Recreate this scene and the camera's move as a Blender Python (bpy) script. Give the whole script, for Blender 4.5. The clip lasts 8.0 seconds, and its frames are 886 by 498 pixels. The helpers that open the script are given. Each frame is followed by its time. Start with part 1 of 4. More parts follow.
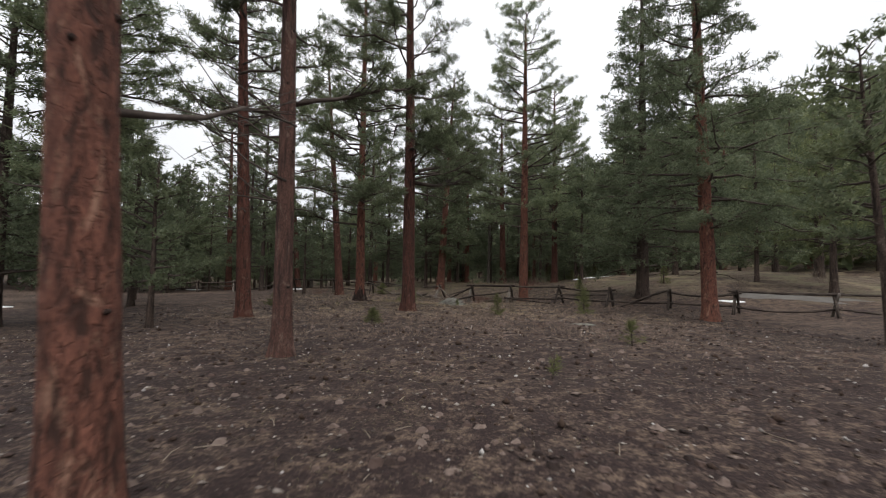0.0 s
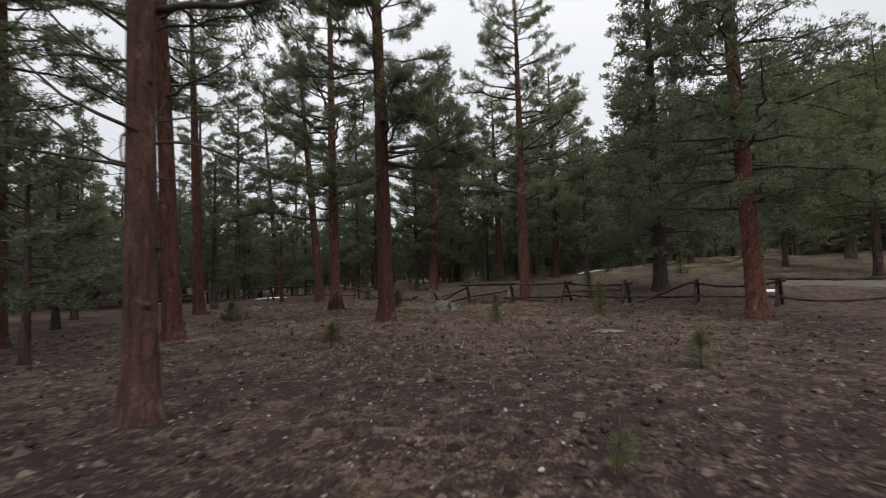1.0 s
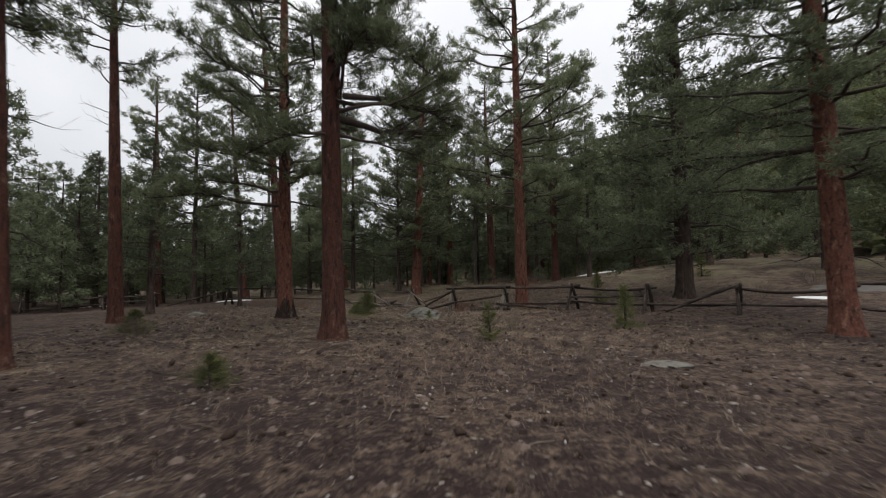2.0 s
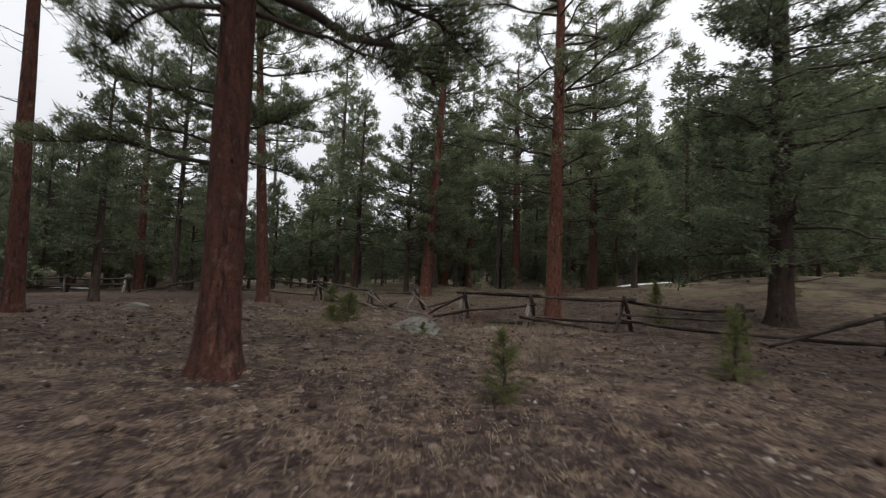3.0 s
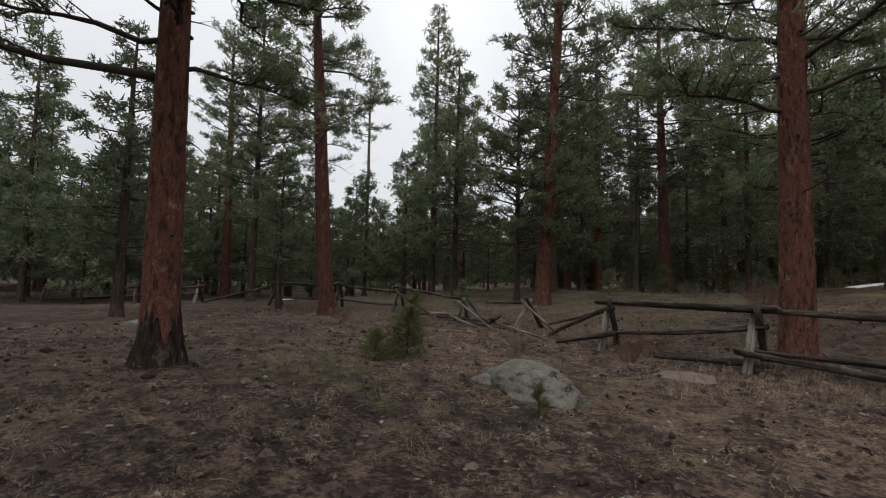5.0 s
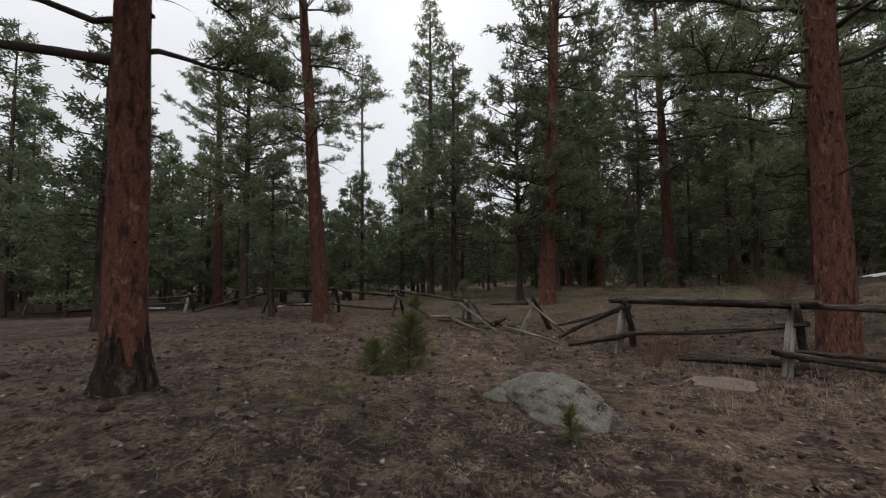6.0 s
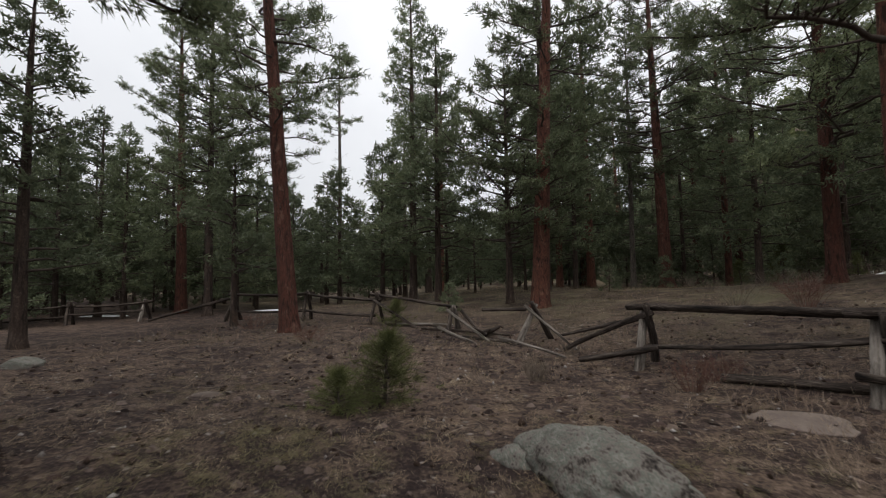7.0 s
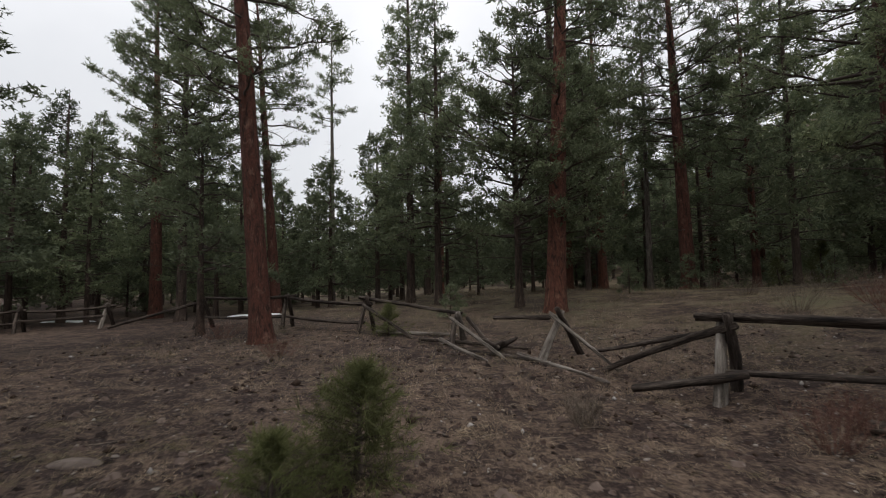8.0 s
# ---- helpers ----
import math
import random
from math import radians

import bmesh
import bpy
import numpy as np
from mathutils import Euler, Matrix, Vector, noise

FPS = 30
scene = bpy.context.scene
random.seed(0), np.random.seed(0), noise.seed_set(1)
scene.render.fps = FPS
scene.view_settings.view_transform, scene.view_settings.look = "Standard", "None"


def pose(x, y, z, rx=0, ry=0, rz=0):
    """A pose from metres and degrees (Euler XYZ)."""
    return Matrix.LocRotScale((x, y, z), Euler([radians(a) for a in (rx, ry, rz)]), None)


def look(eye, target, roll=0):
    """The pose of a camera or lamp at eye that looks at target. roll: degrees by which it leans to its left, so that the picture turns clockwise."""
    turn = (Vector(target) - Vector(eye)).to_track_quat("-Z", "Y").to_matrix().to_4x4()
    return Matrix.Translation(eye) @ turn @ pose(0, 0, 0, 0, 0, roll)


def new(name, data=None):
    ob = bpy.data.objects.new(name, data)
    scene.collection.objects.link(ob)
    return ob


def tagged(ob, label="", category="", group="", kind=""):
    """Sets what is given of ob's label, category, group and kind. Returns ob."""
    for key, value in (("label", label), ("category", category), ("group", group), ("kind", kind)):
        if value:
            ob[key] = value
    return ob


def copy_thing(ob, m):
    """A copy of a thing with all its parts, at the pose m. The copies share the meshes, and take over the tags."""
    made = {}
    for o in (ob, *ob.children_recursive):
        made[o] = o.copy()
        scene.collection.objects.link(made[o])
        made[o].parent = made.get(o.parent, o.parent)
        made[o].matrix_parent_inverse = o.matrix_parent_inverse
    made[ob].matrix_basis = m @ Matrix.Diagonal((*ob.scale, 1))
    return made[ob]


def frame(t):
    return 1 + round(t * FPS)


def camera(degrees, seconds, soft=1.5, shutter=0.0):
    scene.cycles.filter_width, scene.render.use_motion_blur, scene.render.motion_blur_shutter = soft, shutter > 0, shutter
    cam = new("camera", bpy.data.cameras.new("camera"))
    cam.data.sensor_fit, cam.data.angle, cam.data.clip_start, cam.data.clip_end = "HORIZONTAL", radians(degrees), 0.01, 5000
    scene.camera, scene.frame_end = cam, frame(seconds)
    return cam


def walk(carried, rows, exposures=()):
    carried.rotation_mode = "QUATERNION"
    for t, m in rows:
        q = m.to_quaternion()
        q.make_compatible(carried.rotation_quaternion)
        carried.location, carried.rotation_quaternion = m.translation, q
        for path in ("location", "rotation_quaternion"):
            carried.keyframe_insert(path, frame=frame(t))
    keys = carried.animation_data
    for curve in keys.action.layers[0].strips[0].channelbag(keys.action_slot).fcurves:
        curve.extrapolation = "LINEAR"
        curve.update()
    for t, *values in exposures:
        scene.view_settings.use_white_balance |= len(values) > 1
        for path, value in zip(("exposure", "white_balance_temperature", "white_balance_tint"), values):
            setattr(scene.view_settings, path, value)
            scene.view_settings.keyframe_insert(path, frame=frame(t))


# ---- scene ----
cam = camera(87.3, 8.0, 1.1, 0.35)
EXPOSURES = [(0.0, 0.44), (0.5, 0.2), (0.9, 0.11), (1.7, 0.15), (3.0, 0.26), (3.5, 0.29), (4.5, 0.1), (6.0, 0.12), (7.0, 0.18), (8.0, 0.13)]
PATH = [
    (0, (-0.017, -0.06, 1.477), (-0.004, 1.936, 1.596), 1.3),
    (0.5, (0.214, 1.629, 1.487), (0.214, 3.626, 1.607), -0.4),
    (1, (0.427, 3.533, 1.479), (0.456, 5.529, 1.598), -1.3),
    (1.5, (0.659, 5.652, 1.428), (0.724, 7.647, 1.553), -1.6),
    (1.7, (0.751, 6.528, 1.427), (0.825, 8.523, 1.553), -1.2),
    (2.8, (1.594, 12.036, 1.405), (1.586, 14.031, 1.539), 1.5),
    (3, (1.673, 13.039, 1.418), (1.633, 15.034, 1.548), 2.6),
    (3.5, (1.704, 15.421, 1.369), (1.515, 17.408, 1.501), 4.5),
    (4, (1.677, 17.608, 1.341), (1.299, 19.567, 1.473), 4.7),
    (4.5, (1.429, 19.349, 1.361), (0.987, 21.295, 1.492), 3.4),
    (4.7, (1.365, 19.788, 1.368), (0.875, 21.723, 1.497), 2.8),
    (5.8, (1.084, 20.699, 1.412), (0.549, 22.621, 1.541), -0.2),
    (6, (0.987, 20.965, 1.419), (0.472, 22.894, 1.549), -0.2),
    (6.5, (0.754, 21.808, 1.482), (0.271, 23.744, 1.608), -0.9),
    (7, (0.454, 22.799, 1.502), (0.012, 24.745, 1.632), -0.8),
    (7.5, (0.195, 24.016, 1.493), (-0.255, 25.96, 1.627), -0.5),
    (8, (-0.165, 25.17, 1.49), (-0.602, 27.117, 1.625), -0.9),
]
walk(cam, [(t, look(eye, target, roll)) for t, eye, target, roll in PATH],
     exposures=EXPOSURES)


# ---- light: overcast, the hidden sun high behind the camera ----
world = bpy.data.worlds.new("overcast_sky")
scene.world = world
world.use_nodes = True
wn, wl = world.node_tree.nodes, world.node_tree.links
wn.clear()
w_out = wn.new("ShaderNodeOutputWorld")
w_bg = wn.new("ShaderNodeBackground")
w_sky = wn.new("ShaderNodeTexSky")
w_sky.sky_type = "NISHITA"
w_sky.sun_disc = False
w_sky.sun_elevation, w_sky.sun_rotation = radians(66), radians(160)
w_coord = wn.new("ShaderNodeTexCoord")
w_noise = wn.new("ShaderNodeTexNoise")
w_noise.inputs["Scale"].default_value, w_noise.inputs["Detail"].default_value = 2.2, 5
w_ramp = wn.new("ShaderNodeValToRGB")
w_ramp.color_ramp.elements[0].position, w_ramp.color_ramp.elements[0].color = 0.3, (8.4, 8.5, 8.75, 1)
w_ramp.color_ramp.elements[1].position, w_ramp.color_ramp.elements[1].color = 0.75, (11.0, 11.0, 11.2, 1)
w_mix = wn.new("ShaderNodeMix")
w_mix.data_type = "RGBA"
w_mix.inputs["Factor"].default_value = 0.86
wl.new(w_coord.outputs["Generated"], w_noise.inputs["Vector"])
wl.new(w_noise.outputs["Fac"], w_ramp.inputs["Fac"])
wl.new(w_sky.outputs["Color"], w_mix.inputs["A"])
wl.new(w_ramp.outputs["Color"], w_mix.inputs["B"])
w_up = wn.new("ShaderNodeSeparateXYZ")
w_rise = wn.new("ShaderNodeMapRange")
w_rise.inputs["To Min"].default_value, w_rise.inputs["To Max"].default_value = 0.70, 1.30
w_dome = wn.new("ShaderNodeMix")
w_dome.data_type, w_dome.blend_type = "RGBA", "MULTIPLY"
w_dome.inputs["Factor"].default_value = 1.0
wl.new(w_coord.outputs["Generated"], w_up.inputs[0])
wl.new(w_up.outputs["Z"], w_rise.inputs["Value"])
wl.new(w_mix.outputs["Result"], w_dome.inputs["A"])
wl.new(w_rise.outputs["Result"], w_dome.inputs["B"])
wl.new(w_dome.outputs["Result"], w_bg.inputs["Color"])
w_bg.inputs["Strength"].default_value = 0.1
wl.new(w_bg.outputs["Background"], w_out.inputs["Surface"])

sun = new("sun", bpy.data.lights.new("sun", "SUN"))
sun.data.energy, sun.data.angle, sun.data.color = 1.25, radians(40), (1.0, 0.95, 0.88)
sun.matrix_world = look((5.0, -13.7, 32.8), (0, 0, 0))


# ---- materials ----
def material(name, rough=0.9):
    m = bpy.data.materials.new(name)
    m.use_nodes = True
    bsdf = m.node_tree.nodes["Principled BSDF"]
    bsdf.inputs["Roughness"].default_value = rough
    bsdf.inputs["Specular IOR Level"].default_value = 0.25
    return m, m.node_tree.nodes, m.node_tree.links, bsdf


def ramp_node(nodes, stops):
    r = nodes.new("ShaderNodeValToRGB")
    els = r.color_ramp.elements
    while len(els) < len(stops):
        els.new(0.5)
    for e, (p, c) in zip(els, stops):
        e.position, e.color = p, (*c, 1)
    return r


def coords(nodes, links, scale, kind="Object"):
    c = nodes.new("ShaderNodeTexCoord")
    m = nodes.new("ShaderNodeMapping")
    m.inputs["Scale"].default_value = scale
    links.new(c.outputs[kind], m.inputs["Vector"])
    return m


def noise_node(nodes, links, vector, scale, detail=4.0, rough=0.55, distort=0.0):
    n = nodes.new("ShaderNodeTexNoise")
    n.inputs["Scale"].default_value, n.inputs["Detail"].default_value = scale, detail
    n.inputs["Roughness"].default_value, n.inputs["Distortion"].default_value = rough, distort
    links.new(vector.outputs[0], n.inputs["Vector"])
    return n


def mix_node(nodes, links, fac, a, b, mode="MIX"):
    m = nodes.new("ShaderNodeMix")
    m.data_type, m.blend_type = "RGBA", mode
    for key, v in (("Factor", fac), ("A", a), ("B", b)):
        if isinstance(v, (int, float)):
            m.inputs[key].default_value = v
        elif isinstance(v, tuple):
            m.inputs[key].default_value = (*v, 1)
        else:
            links.new(v, m.inputs[key])
    return m


def bump_node(nodes, links, bsdf, height, strength, distance):
    b = nodes.new("ShaderNodeBump")
    b.inputs["Strength"].default_value, b.inputs["Distance"].default_value = strength, distance
    links.new(height, b.inputs["Height"])
    links.new(b.outputs["Normal"], bsdf.inputs["Normal"])


def bark_material(name, plate, crack, dust, long=0.13):
    """Furrowed bark: long uneven furrows, broken plates, flaked lighter here and there."""
    m, n, l, bsdf = material(name, 0.92)
    furrow = noise_node(n, l, coords(n, l, (1, 1, long)), 13, 5, 0.62, 0.5)
    edge = ramp_node(n, [(0.36, (0.0, 0.0, 0.0)), (0.47, (0.75, 0.75, 0.75)), (0.6, (1, 1, 1))])
    l.new(furrow.outputs["Fac"], edge.inputs["Fac"])
    c = coords(n, l, (1, 1, 0.35))
    warp = noise_node(n, l, c, 6, 4)
    vadd = mix_node(n, l, 0.4, c.outputs[0], warp.outputs["Color"], "ADD")
    v = n.new("ShaderNodeTexVoronoi")
    v.feature = "DISTANCE_TO_EDGE"
    v.inputs["Scale"].default_value = 11
    l.new(vadd.outputs["Result"], v.inputs["Vector"])
    seam = ramp_node(n, [(0.0, (0.55, 0.55, 0.55)), (0.08, (1, 1, 1))])
    l.new(v.outputs["Distance"], seam.inputs["Fac"])
    relief = mix_node(n, l, 1.0, edge.outputs["Color"], seam.outputs["Color"], "MULTIPLY")
    patch = noise_node(n, l, coords(n, l, (1, 1, 0.45)), 5.5, 6, 0.7, 0.6)
    tone = ramp_node(n, [(0.3, tuple(0.42 * a for a in plate)), (0.43, plate), (0.54, tuple(0.8 * a for a in plate)), (0.66, dust)])
    l.new(patch.outputs["Fac"], tone.inputs["Fac"])
    fine = noise_node(n, l, coords(n, l, (1, 1, 0.4)), 55, 3)
    fr = ramp_node(n, [(0.3, (0.6, 0.6, 0.6)), (0.7, (1.2, 1.2, 1.2))])
    l.new(fine.outputs["Fac"], fr.inputs["Fac"])
    shaded = mix_node(n, l, 1.0, tone.outputs["Color"], fr.outputs["Color"], "MULTIPLY")
    col = mix_node(n, l, relief.outputs["Result"], crack, shaded.outputs["Result"])
    info = n.new("ShaderNodeObjectInfo")
    hsv = n.new("ShaderNodeHueSaturation")
    mp = n.new("ShaderNodeMapRange")
    mp.inputs["To Min"].default_value, mp.inputs["To Max"].default_value = 0.8, 1.15
    l.new(info.outputs["Random"], mp.inputs["Value"])
    l.new(mp.outputs["Result"], hsv.inputs["Value"])
    l.new(col.outputs["Result"], hsv.inputs["Color"])
    l.new(hsv.outputs["Color"], bsdf.inputs["Base Color"])
    h = mix_node(n, l, 0.2, relief.outputs["Result"], fine.outputs["Color"])
    bump_node(n, l, bsdf, h.outputs["Result"], 0.9, 0.03)
    return m


def needle_material(name, dark, light):
    """Needles: each spray its own shade between dark and light."""
    m, n, l, bsdf = material(name, 0.65)
    g = n.new("ShaderNodeNewGeometry")
    info = n.new("ShaderNodeObjectInfo")
    big = noise_node(n, l, coords(n, l, (1, 1, 1)), 0.9, 3)
    add = n.new("ShaderNodeMath")
    add.operation = "MULTIPLY_ADD"
    add.inputs[1].default_value = 0.45
    l.new(g.outputs["Random Per Island"], add.inputs[0])
    l.new(big.outputs["Fac"], add.inputs[2])
    r = ramp_node(n, [(0.3, dark), (0.95, light)])
    l.new(add.outputs[0], r.inputs["Fac"])
    hsv = n.new("ShaderNodeHueSaturation")
    mp = n.new("ShaderNodeMapRange")
    mp.inputs["To Min"].default_value, mp.inputs["To Max"].default_value = 0.75, 1.3
    l.new(info.outputs["Random"], mp.inputs["Value"])
    l.new(mp.outputs["Result"], hsv.inputs["Value"])
    l.new(r.outputs["Color"], hsv.inputs["Color"])
    l.new(hsv.outputs["Color"], bsdf.inputs["Base Color"])
    thin = n.new("ShaderNodeBsdfTranslucent")
    l.new(hsv.outputs["Color"], thin.inputs["Color"])
    blend = n.new("ShaderNodeMixShader")
    blend.inputs["Fac"].default_value = 0.45
    l.new(bsdf.outputs["BSDF"], blend.inputs[1])
    l.new(thin.outputs["BSDF"], blend.inputs[2])
    l.new(blend.outputs["Shader"], n["Material Output"].inputs["Surface"])
    return m


def mottled_material(name, stops, scale, rough=0.9, stretch=(1, 1, 1), bump=0.5, depth=0.02, island=0.0):
    """A grained surface of a few tones, at two scales."""
    m, n, l, bsdf = material(name, rough)
    c = coords(n, l, stretch)
    a = noise_node(n, l, c, scale, 6, 0.6)
    b = noise_node(n, l, c, scale * 7, 3, 0.6)
    mixed = mix_node(n, l, 0.35, a.outputs["Color"], b.outputs["Color"])
    bw = n.new("ShaderNodeRGBToBW")
    l.new(mixed.outputs["Result"], bw.inputs["Color"])
    fac = bw.outputs["Val"]
    if island:
        g = n.new("ShaderNodeNewGeometry")
        ma = n.new("ShaderNodeMath")
        ma.operation = "MULTIPLY_ADD"
        ma.inputs[1].default_value = island
        l.new(g.outputs["Random Per Island"], ma.inputs[0])
        sub = n.new("ShaderNodeMath")
        sub.operation = "SUBTRACT"
        sub.inputs[1].default_value = island / 2
        l.new(fac, sub.inputs[0])
        l.new(sub.outputs[0], ma.inputs[2])
        fac = ma.outputs[0]
    r = ramp_node(n, stops)
    l.new(fac, r.inputs["Fac"])
    l.new(r.outputs["Color"], bsdf.inputs["Base Color"])
    bump_node(n, l, bsdf, bw.outputs["Val"], bump, depth)
    return m


def ground_material():
    """Dark needle litter, thin dry grass in patches, pale crumbs of stone and bark."""
    m, n, l, bsdf = material("forest_floor", 0.95)
    c = coords(n, l, (1, 1, 1))
    wide = noise_node(n, l, c, 0.22, 4, 0.6)
    mid = noise_node(n, l, c, 3.0, 6, 0.72, 0.0)
    fine = noise_node(n, l, c, 26, 5, 0.7)
    litter = ramp_node(n, [(0.32, (0.0078, 0.0042, 0.0037)), (0.5, (0.0205, 0.0116, 0.0101)), (0.68, (0.050, 0.032, 0.0275))])
    l.new(fine.outputs["Fac"], litter.inputs["Fac"])
    straw = ramp_node(n, [(0.3, (0.058, 0.038, 0.028)), (0.7, (0.205, 0.147, 0.106))])
    l.new(fine.outputs["Fac"], straw.inputs["Fac"])
    both = n.new("ShaderNodeMath")
    both.operation = "MULTIPLY_ADD"
    both.inputs[1].default_value = 0.4
    l.new(wide.outputs["Fac"], both.inputs[0])
    l.new(mid.outputs["Fac"], both.inputs[2])
    mask = ramp_node(n, [(0.60, (0, 0, 0)), (0.84, (0.85, 0.85, 0.85))])
    # the trodden litter near the start carries little grass
    where = n.new("ShaderNodeSeparateXYZ")
    l.new(c.outputs[0], where.inputs[0])
    bare_part = n.new("ShaderNodeMapRange")
    bare_part.inputs["From Min"].default_value, bare_part.inputs["From Max"].default_value = 6.0, 20.0
    bare_part.inputs["To Min"].default_value, bare_part.inputs["To Max"].default_value = -0.085, -0.03
    l.new(where.outputs["Y"], bare_part.inputs["Value"])
    cover_sum = n.new("ShaderNodeMath")
    cover_sum.operation = "ADD"
    # the cover is ragged down to single tufts
    ragged = noise_node(n, l, c, 13, 5, 0.7)
    torn = n.new("ShaderNodeMath")
    torn.operation = "MULTIPLY_ADD"
    torn.inputs[1].default_value = 0.75
    l.new(ragged.outputs["Fac"], torn.inputs[0])
    loose = n.new("ShaderNodeMath")
    loose.operation = "SUBTRACT"
    loose.inputs[1].default_value = 0.375
    l.new(both.outputs[0], loose.inputs[0])
    l.new(loose.outputs[0], torn.inputs[2])
    l.new(torn.outputs[0], cover_sum.inputs[0])
    l.new(bare_part.outputs["Result"], cover_sum.inputs[1])
    l.new(cover_sum.outputs[0], mask.inputs["Fac"])
    col = mix_node(n, l, mask.outputs["Color"], litter.outputs["Color"], straw.outputs["Color"])
    crumbs = noise_node(n, l, c, 9, 2, 0.5)
    cm = ramp_node(n, [(0.70, (0, 0, 0)), (0.76, (0.7, 0.7, 0.7))])
    l.new(crumbs.outputs["Fac"], cm.inputs["Fac"])
    col2 = mix_node(n, l, cm.outputs["Color"], col.outputs["Result"], (0.27, 0.24, 0.21))
    # the slope beyond the fence turns to pale and greenish grass
    sep = n.new("ShaderNodeSeparateXYZ")
    l.new(c.outputs[0], sep.inputs[0])
    away = n.new("ShaderNodeMath")
    away.operation = "MULTIPLY_ADD"
    away.inputs[1].default_value = 0.6
    l.new(sep.outputs["X"], away.inputs[0])
    l.new(sep.outputs["Y"], away.inputs[2])
    far = n.new("ShaderNodeMapRange")
    far.inputs["From Min"].default_value, far.inputs["From Max"].default_value = 35.0, 45.0
    l.new(away.outputs[0], far.inputs["Value"])
    patchwork = noise_node(n, l, c, 0.55, 5, 0.7, 0.3)
    gap = ramp_node(n, [(0.44, (0.05, 0.05, 0.05)), (0.60, (0.9, 0.9, 0.9))])
    l.new(patchwork.outputs["Fac"], gap.inputs["Fac"])
    cover = mix_node(n, l, 1.0, far.outputs["Result"], gap.outputs["Color"], "MULTIPLY")
    green = ramp_node(n, [(0.42, (0.205, 0.165, 0.105)), (0.6, (0.090, 0.096, 0.048))])
    l.new(wide.outputs["Fac"], green.inputs["Fac"])
    turf = mix_node(n, l, 0.7, straw.outputs["Color"], green.outputs["Color"])
    col3 = mix_node(n, l, cover.outputs["Result"], col2.outputs["Result"], turf.outputs["Result"])
    l.new(col3.outputs["Result"], bsdf.inputs["Base Color"])
    hm = mix_node(n, l, 0.5, fine.outputs["Color"], mid.outputs["Color"])
    bump_node(n, l, bsdf, hm.outputs["Result"], 0.8, 0.03)
    return m


BARK_RED = bark_material("ponderosa_bark", (0.205, 0.084, 0.058), (0.042, 0.021, 0.016), (0.34, 0.190, 0.132), 0.3)
BARK_BROWN = bark_material("brown_bark", (0.145, 0.074, 0.057), (0.042, 0.025, 0.021), (0.21, 0.135, 0.11))
BARK_DEEP = bark_material("deep_red_bark", (0.135, 0.054, 0.039), (0.034, 0.018, 0.014), (0.21, 0.115, 0.088), 0.2)
BARK_DARK = bark_material("dark_bark", (0.10, 0.070, 0.055), (0.022, 0.016, 0.014), (0.17, 0.13, 0.11))
BARK_GREY = bark_material("grey_bark", (0.20, 0.17, 0.145), (0.05, 0.04, 0.035), (0.30, 0.27, 0.24))
BARK_FOOT = bark_material("foot_bark", (0.060, 0.036, 0.028), (0.012, 0.008, 0.007), (0.19, 0.15, 0.125), 0.2)
LIMB = mottled_material("limb_bark", [(0.3, (0.030, 0.022, 0.019)), (0.7, (0.105, 0.082, 0.068))], 6)
NEEDLE_PINE = needle_material("pine_needles", (0.066, 0.085, 0.050), (0.200, 0.228, 0.130))
NEEDLE_FIR = needle_material("fir_needles", (0.060, 0.077, 0.049), (0.165, 0.190, 0.113))
NEEDLE_YOUNG = needle_material("sapling_needles", (0.062, 0.070, 0.028), (0.16, 0.17, 0.070))
NEEDLE_HILL = needle_material("hill_needles", (0.08, 0.105, 0.055), (0.19, 0.21, 0.10))
GROUND = ground_material()
STRAW = mottled_material("dry_grass", [(0.2, (0.14, 0.102, 0.075)), (0.5, (0.25, 0.187, 0.140)), (0.85, (0.39, 0.305, 0.235))], 0.8, 0.85, island=0.9, bump=0.1)
ROCK = mottled_material("granite", [(0.39, (0.016, 0.013, 0.012)), (0.44, (0.085, 0.073, 0.063)), (0.485, (0.19, 0.172, 0.152)), (0.515, (0.10, 0.108, 0.088)), (0.55, (0.22, 0.215, 0.19)), (0.60, (0.10, 0.083, 0.070))], 5.5, 0.9, bump=1.0, depth=0.04)
TAN_ROCK = mottled_material("tan_rock", [(0.3, (0.085, 0.065, 0.055)), (0.55, (0.17, 0.135, 0.115)), (0.75, (0.25, 0.21, 0.18))], 3.0, 0.92, bump=0.7, depth=0.03)
PEBBLE = mottled_material("pebble", [(0.2, (0.11, 0.095, 0.085)), (0.5, (0.22, 0.20, 0.185)), (0.8, (0.40, 0.38, 0.36))], 4, 0.85, island=0.8, bump=0.3)
CONE = mottled_material("pine_cone_scales", [(0.3, (0.02, 0.013, 0.010)), (0.7, (0.075, 0.048, 0.035))], 20, 0.9)
WOOD_OLD = mottled_material("weathered_wood", [(0.41, (0.006, 0.0045, 0.004)), (0.48, (0.030, 0.022, 0.018)), (0.54, (0.070, 0.055, 0.045)), (0.62, (0.18, 0.15, 0.128))], 12.0, 0.9, (0.09, 1, 1), bump=0.9, depth=0.02)
WOOD_PALE = mottled_material("split_wood", [(0.40, (0.020, 0.015, 0.012)), (0.46, (0.09, 0.075, 0.064)), (0.53, (0.19, 0.166, 0.145)), (0.62, (0.33, 0.30, 0.265))], 12.0, 0.88, (0.09, 1, 1), bump=0.9, depth=0.015)
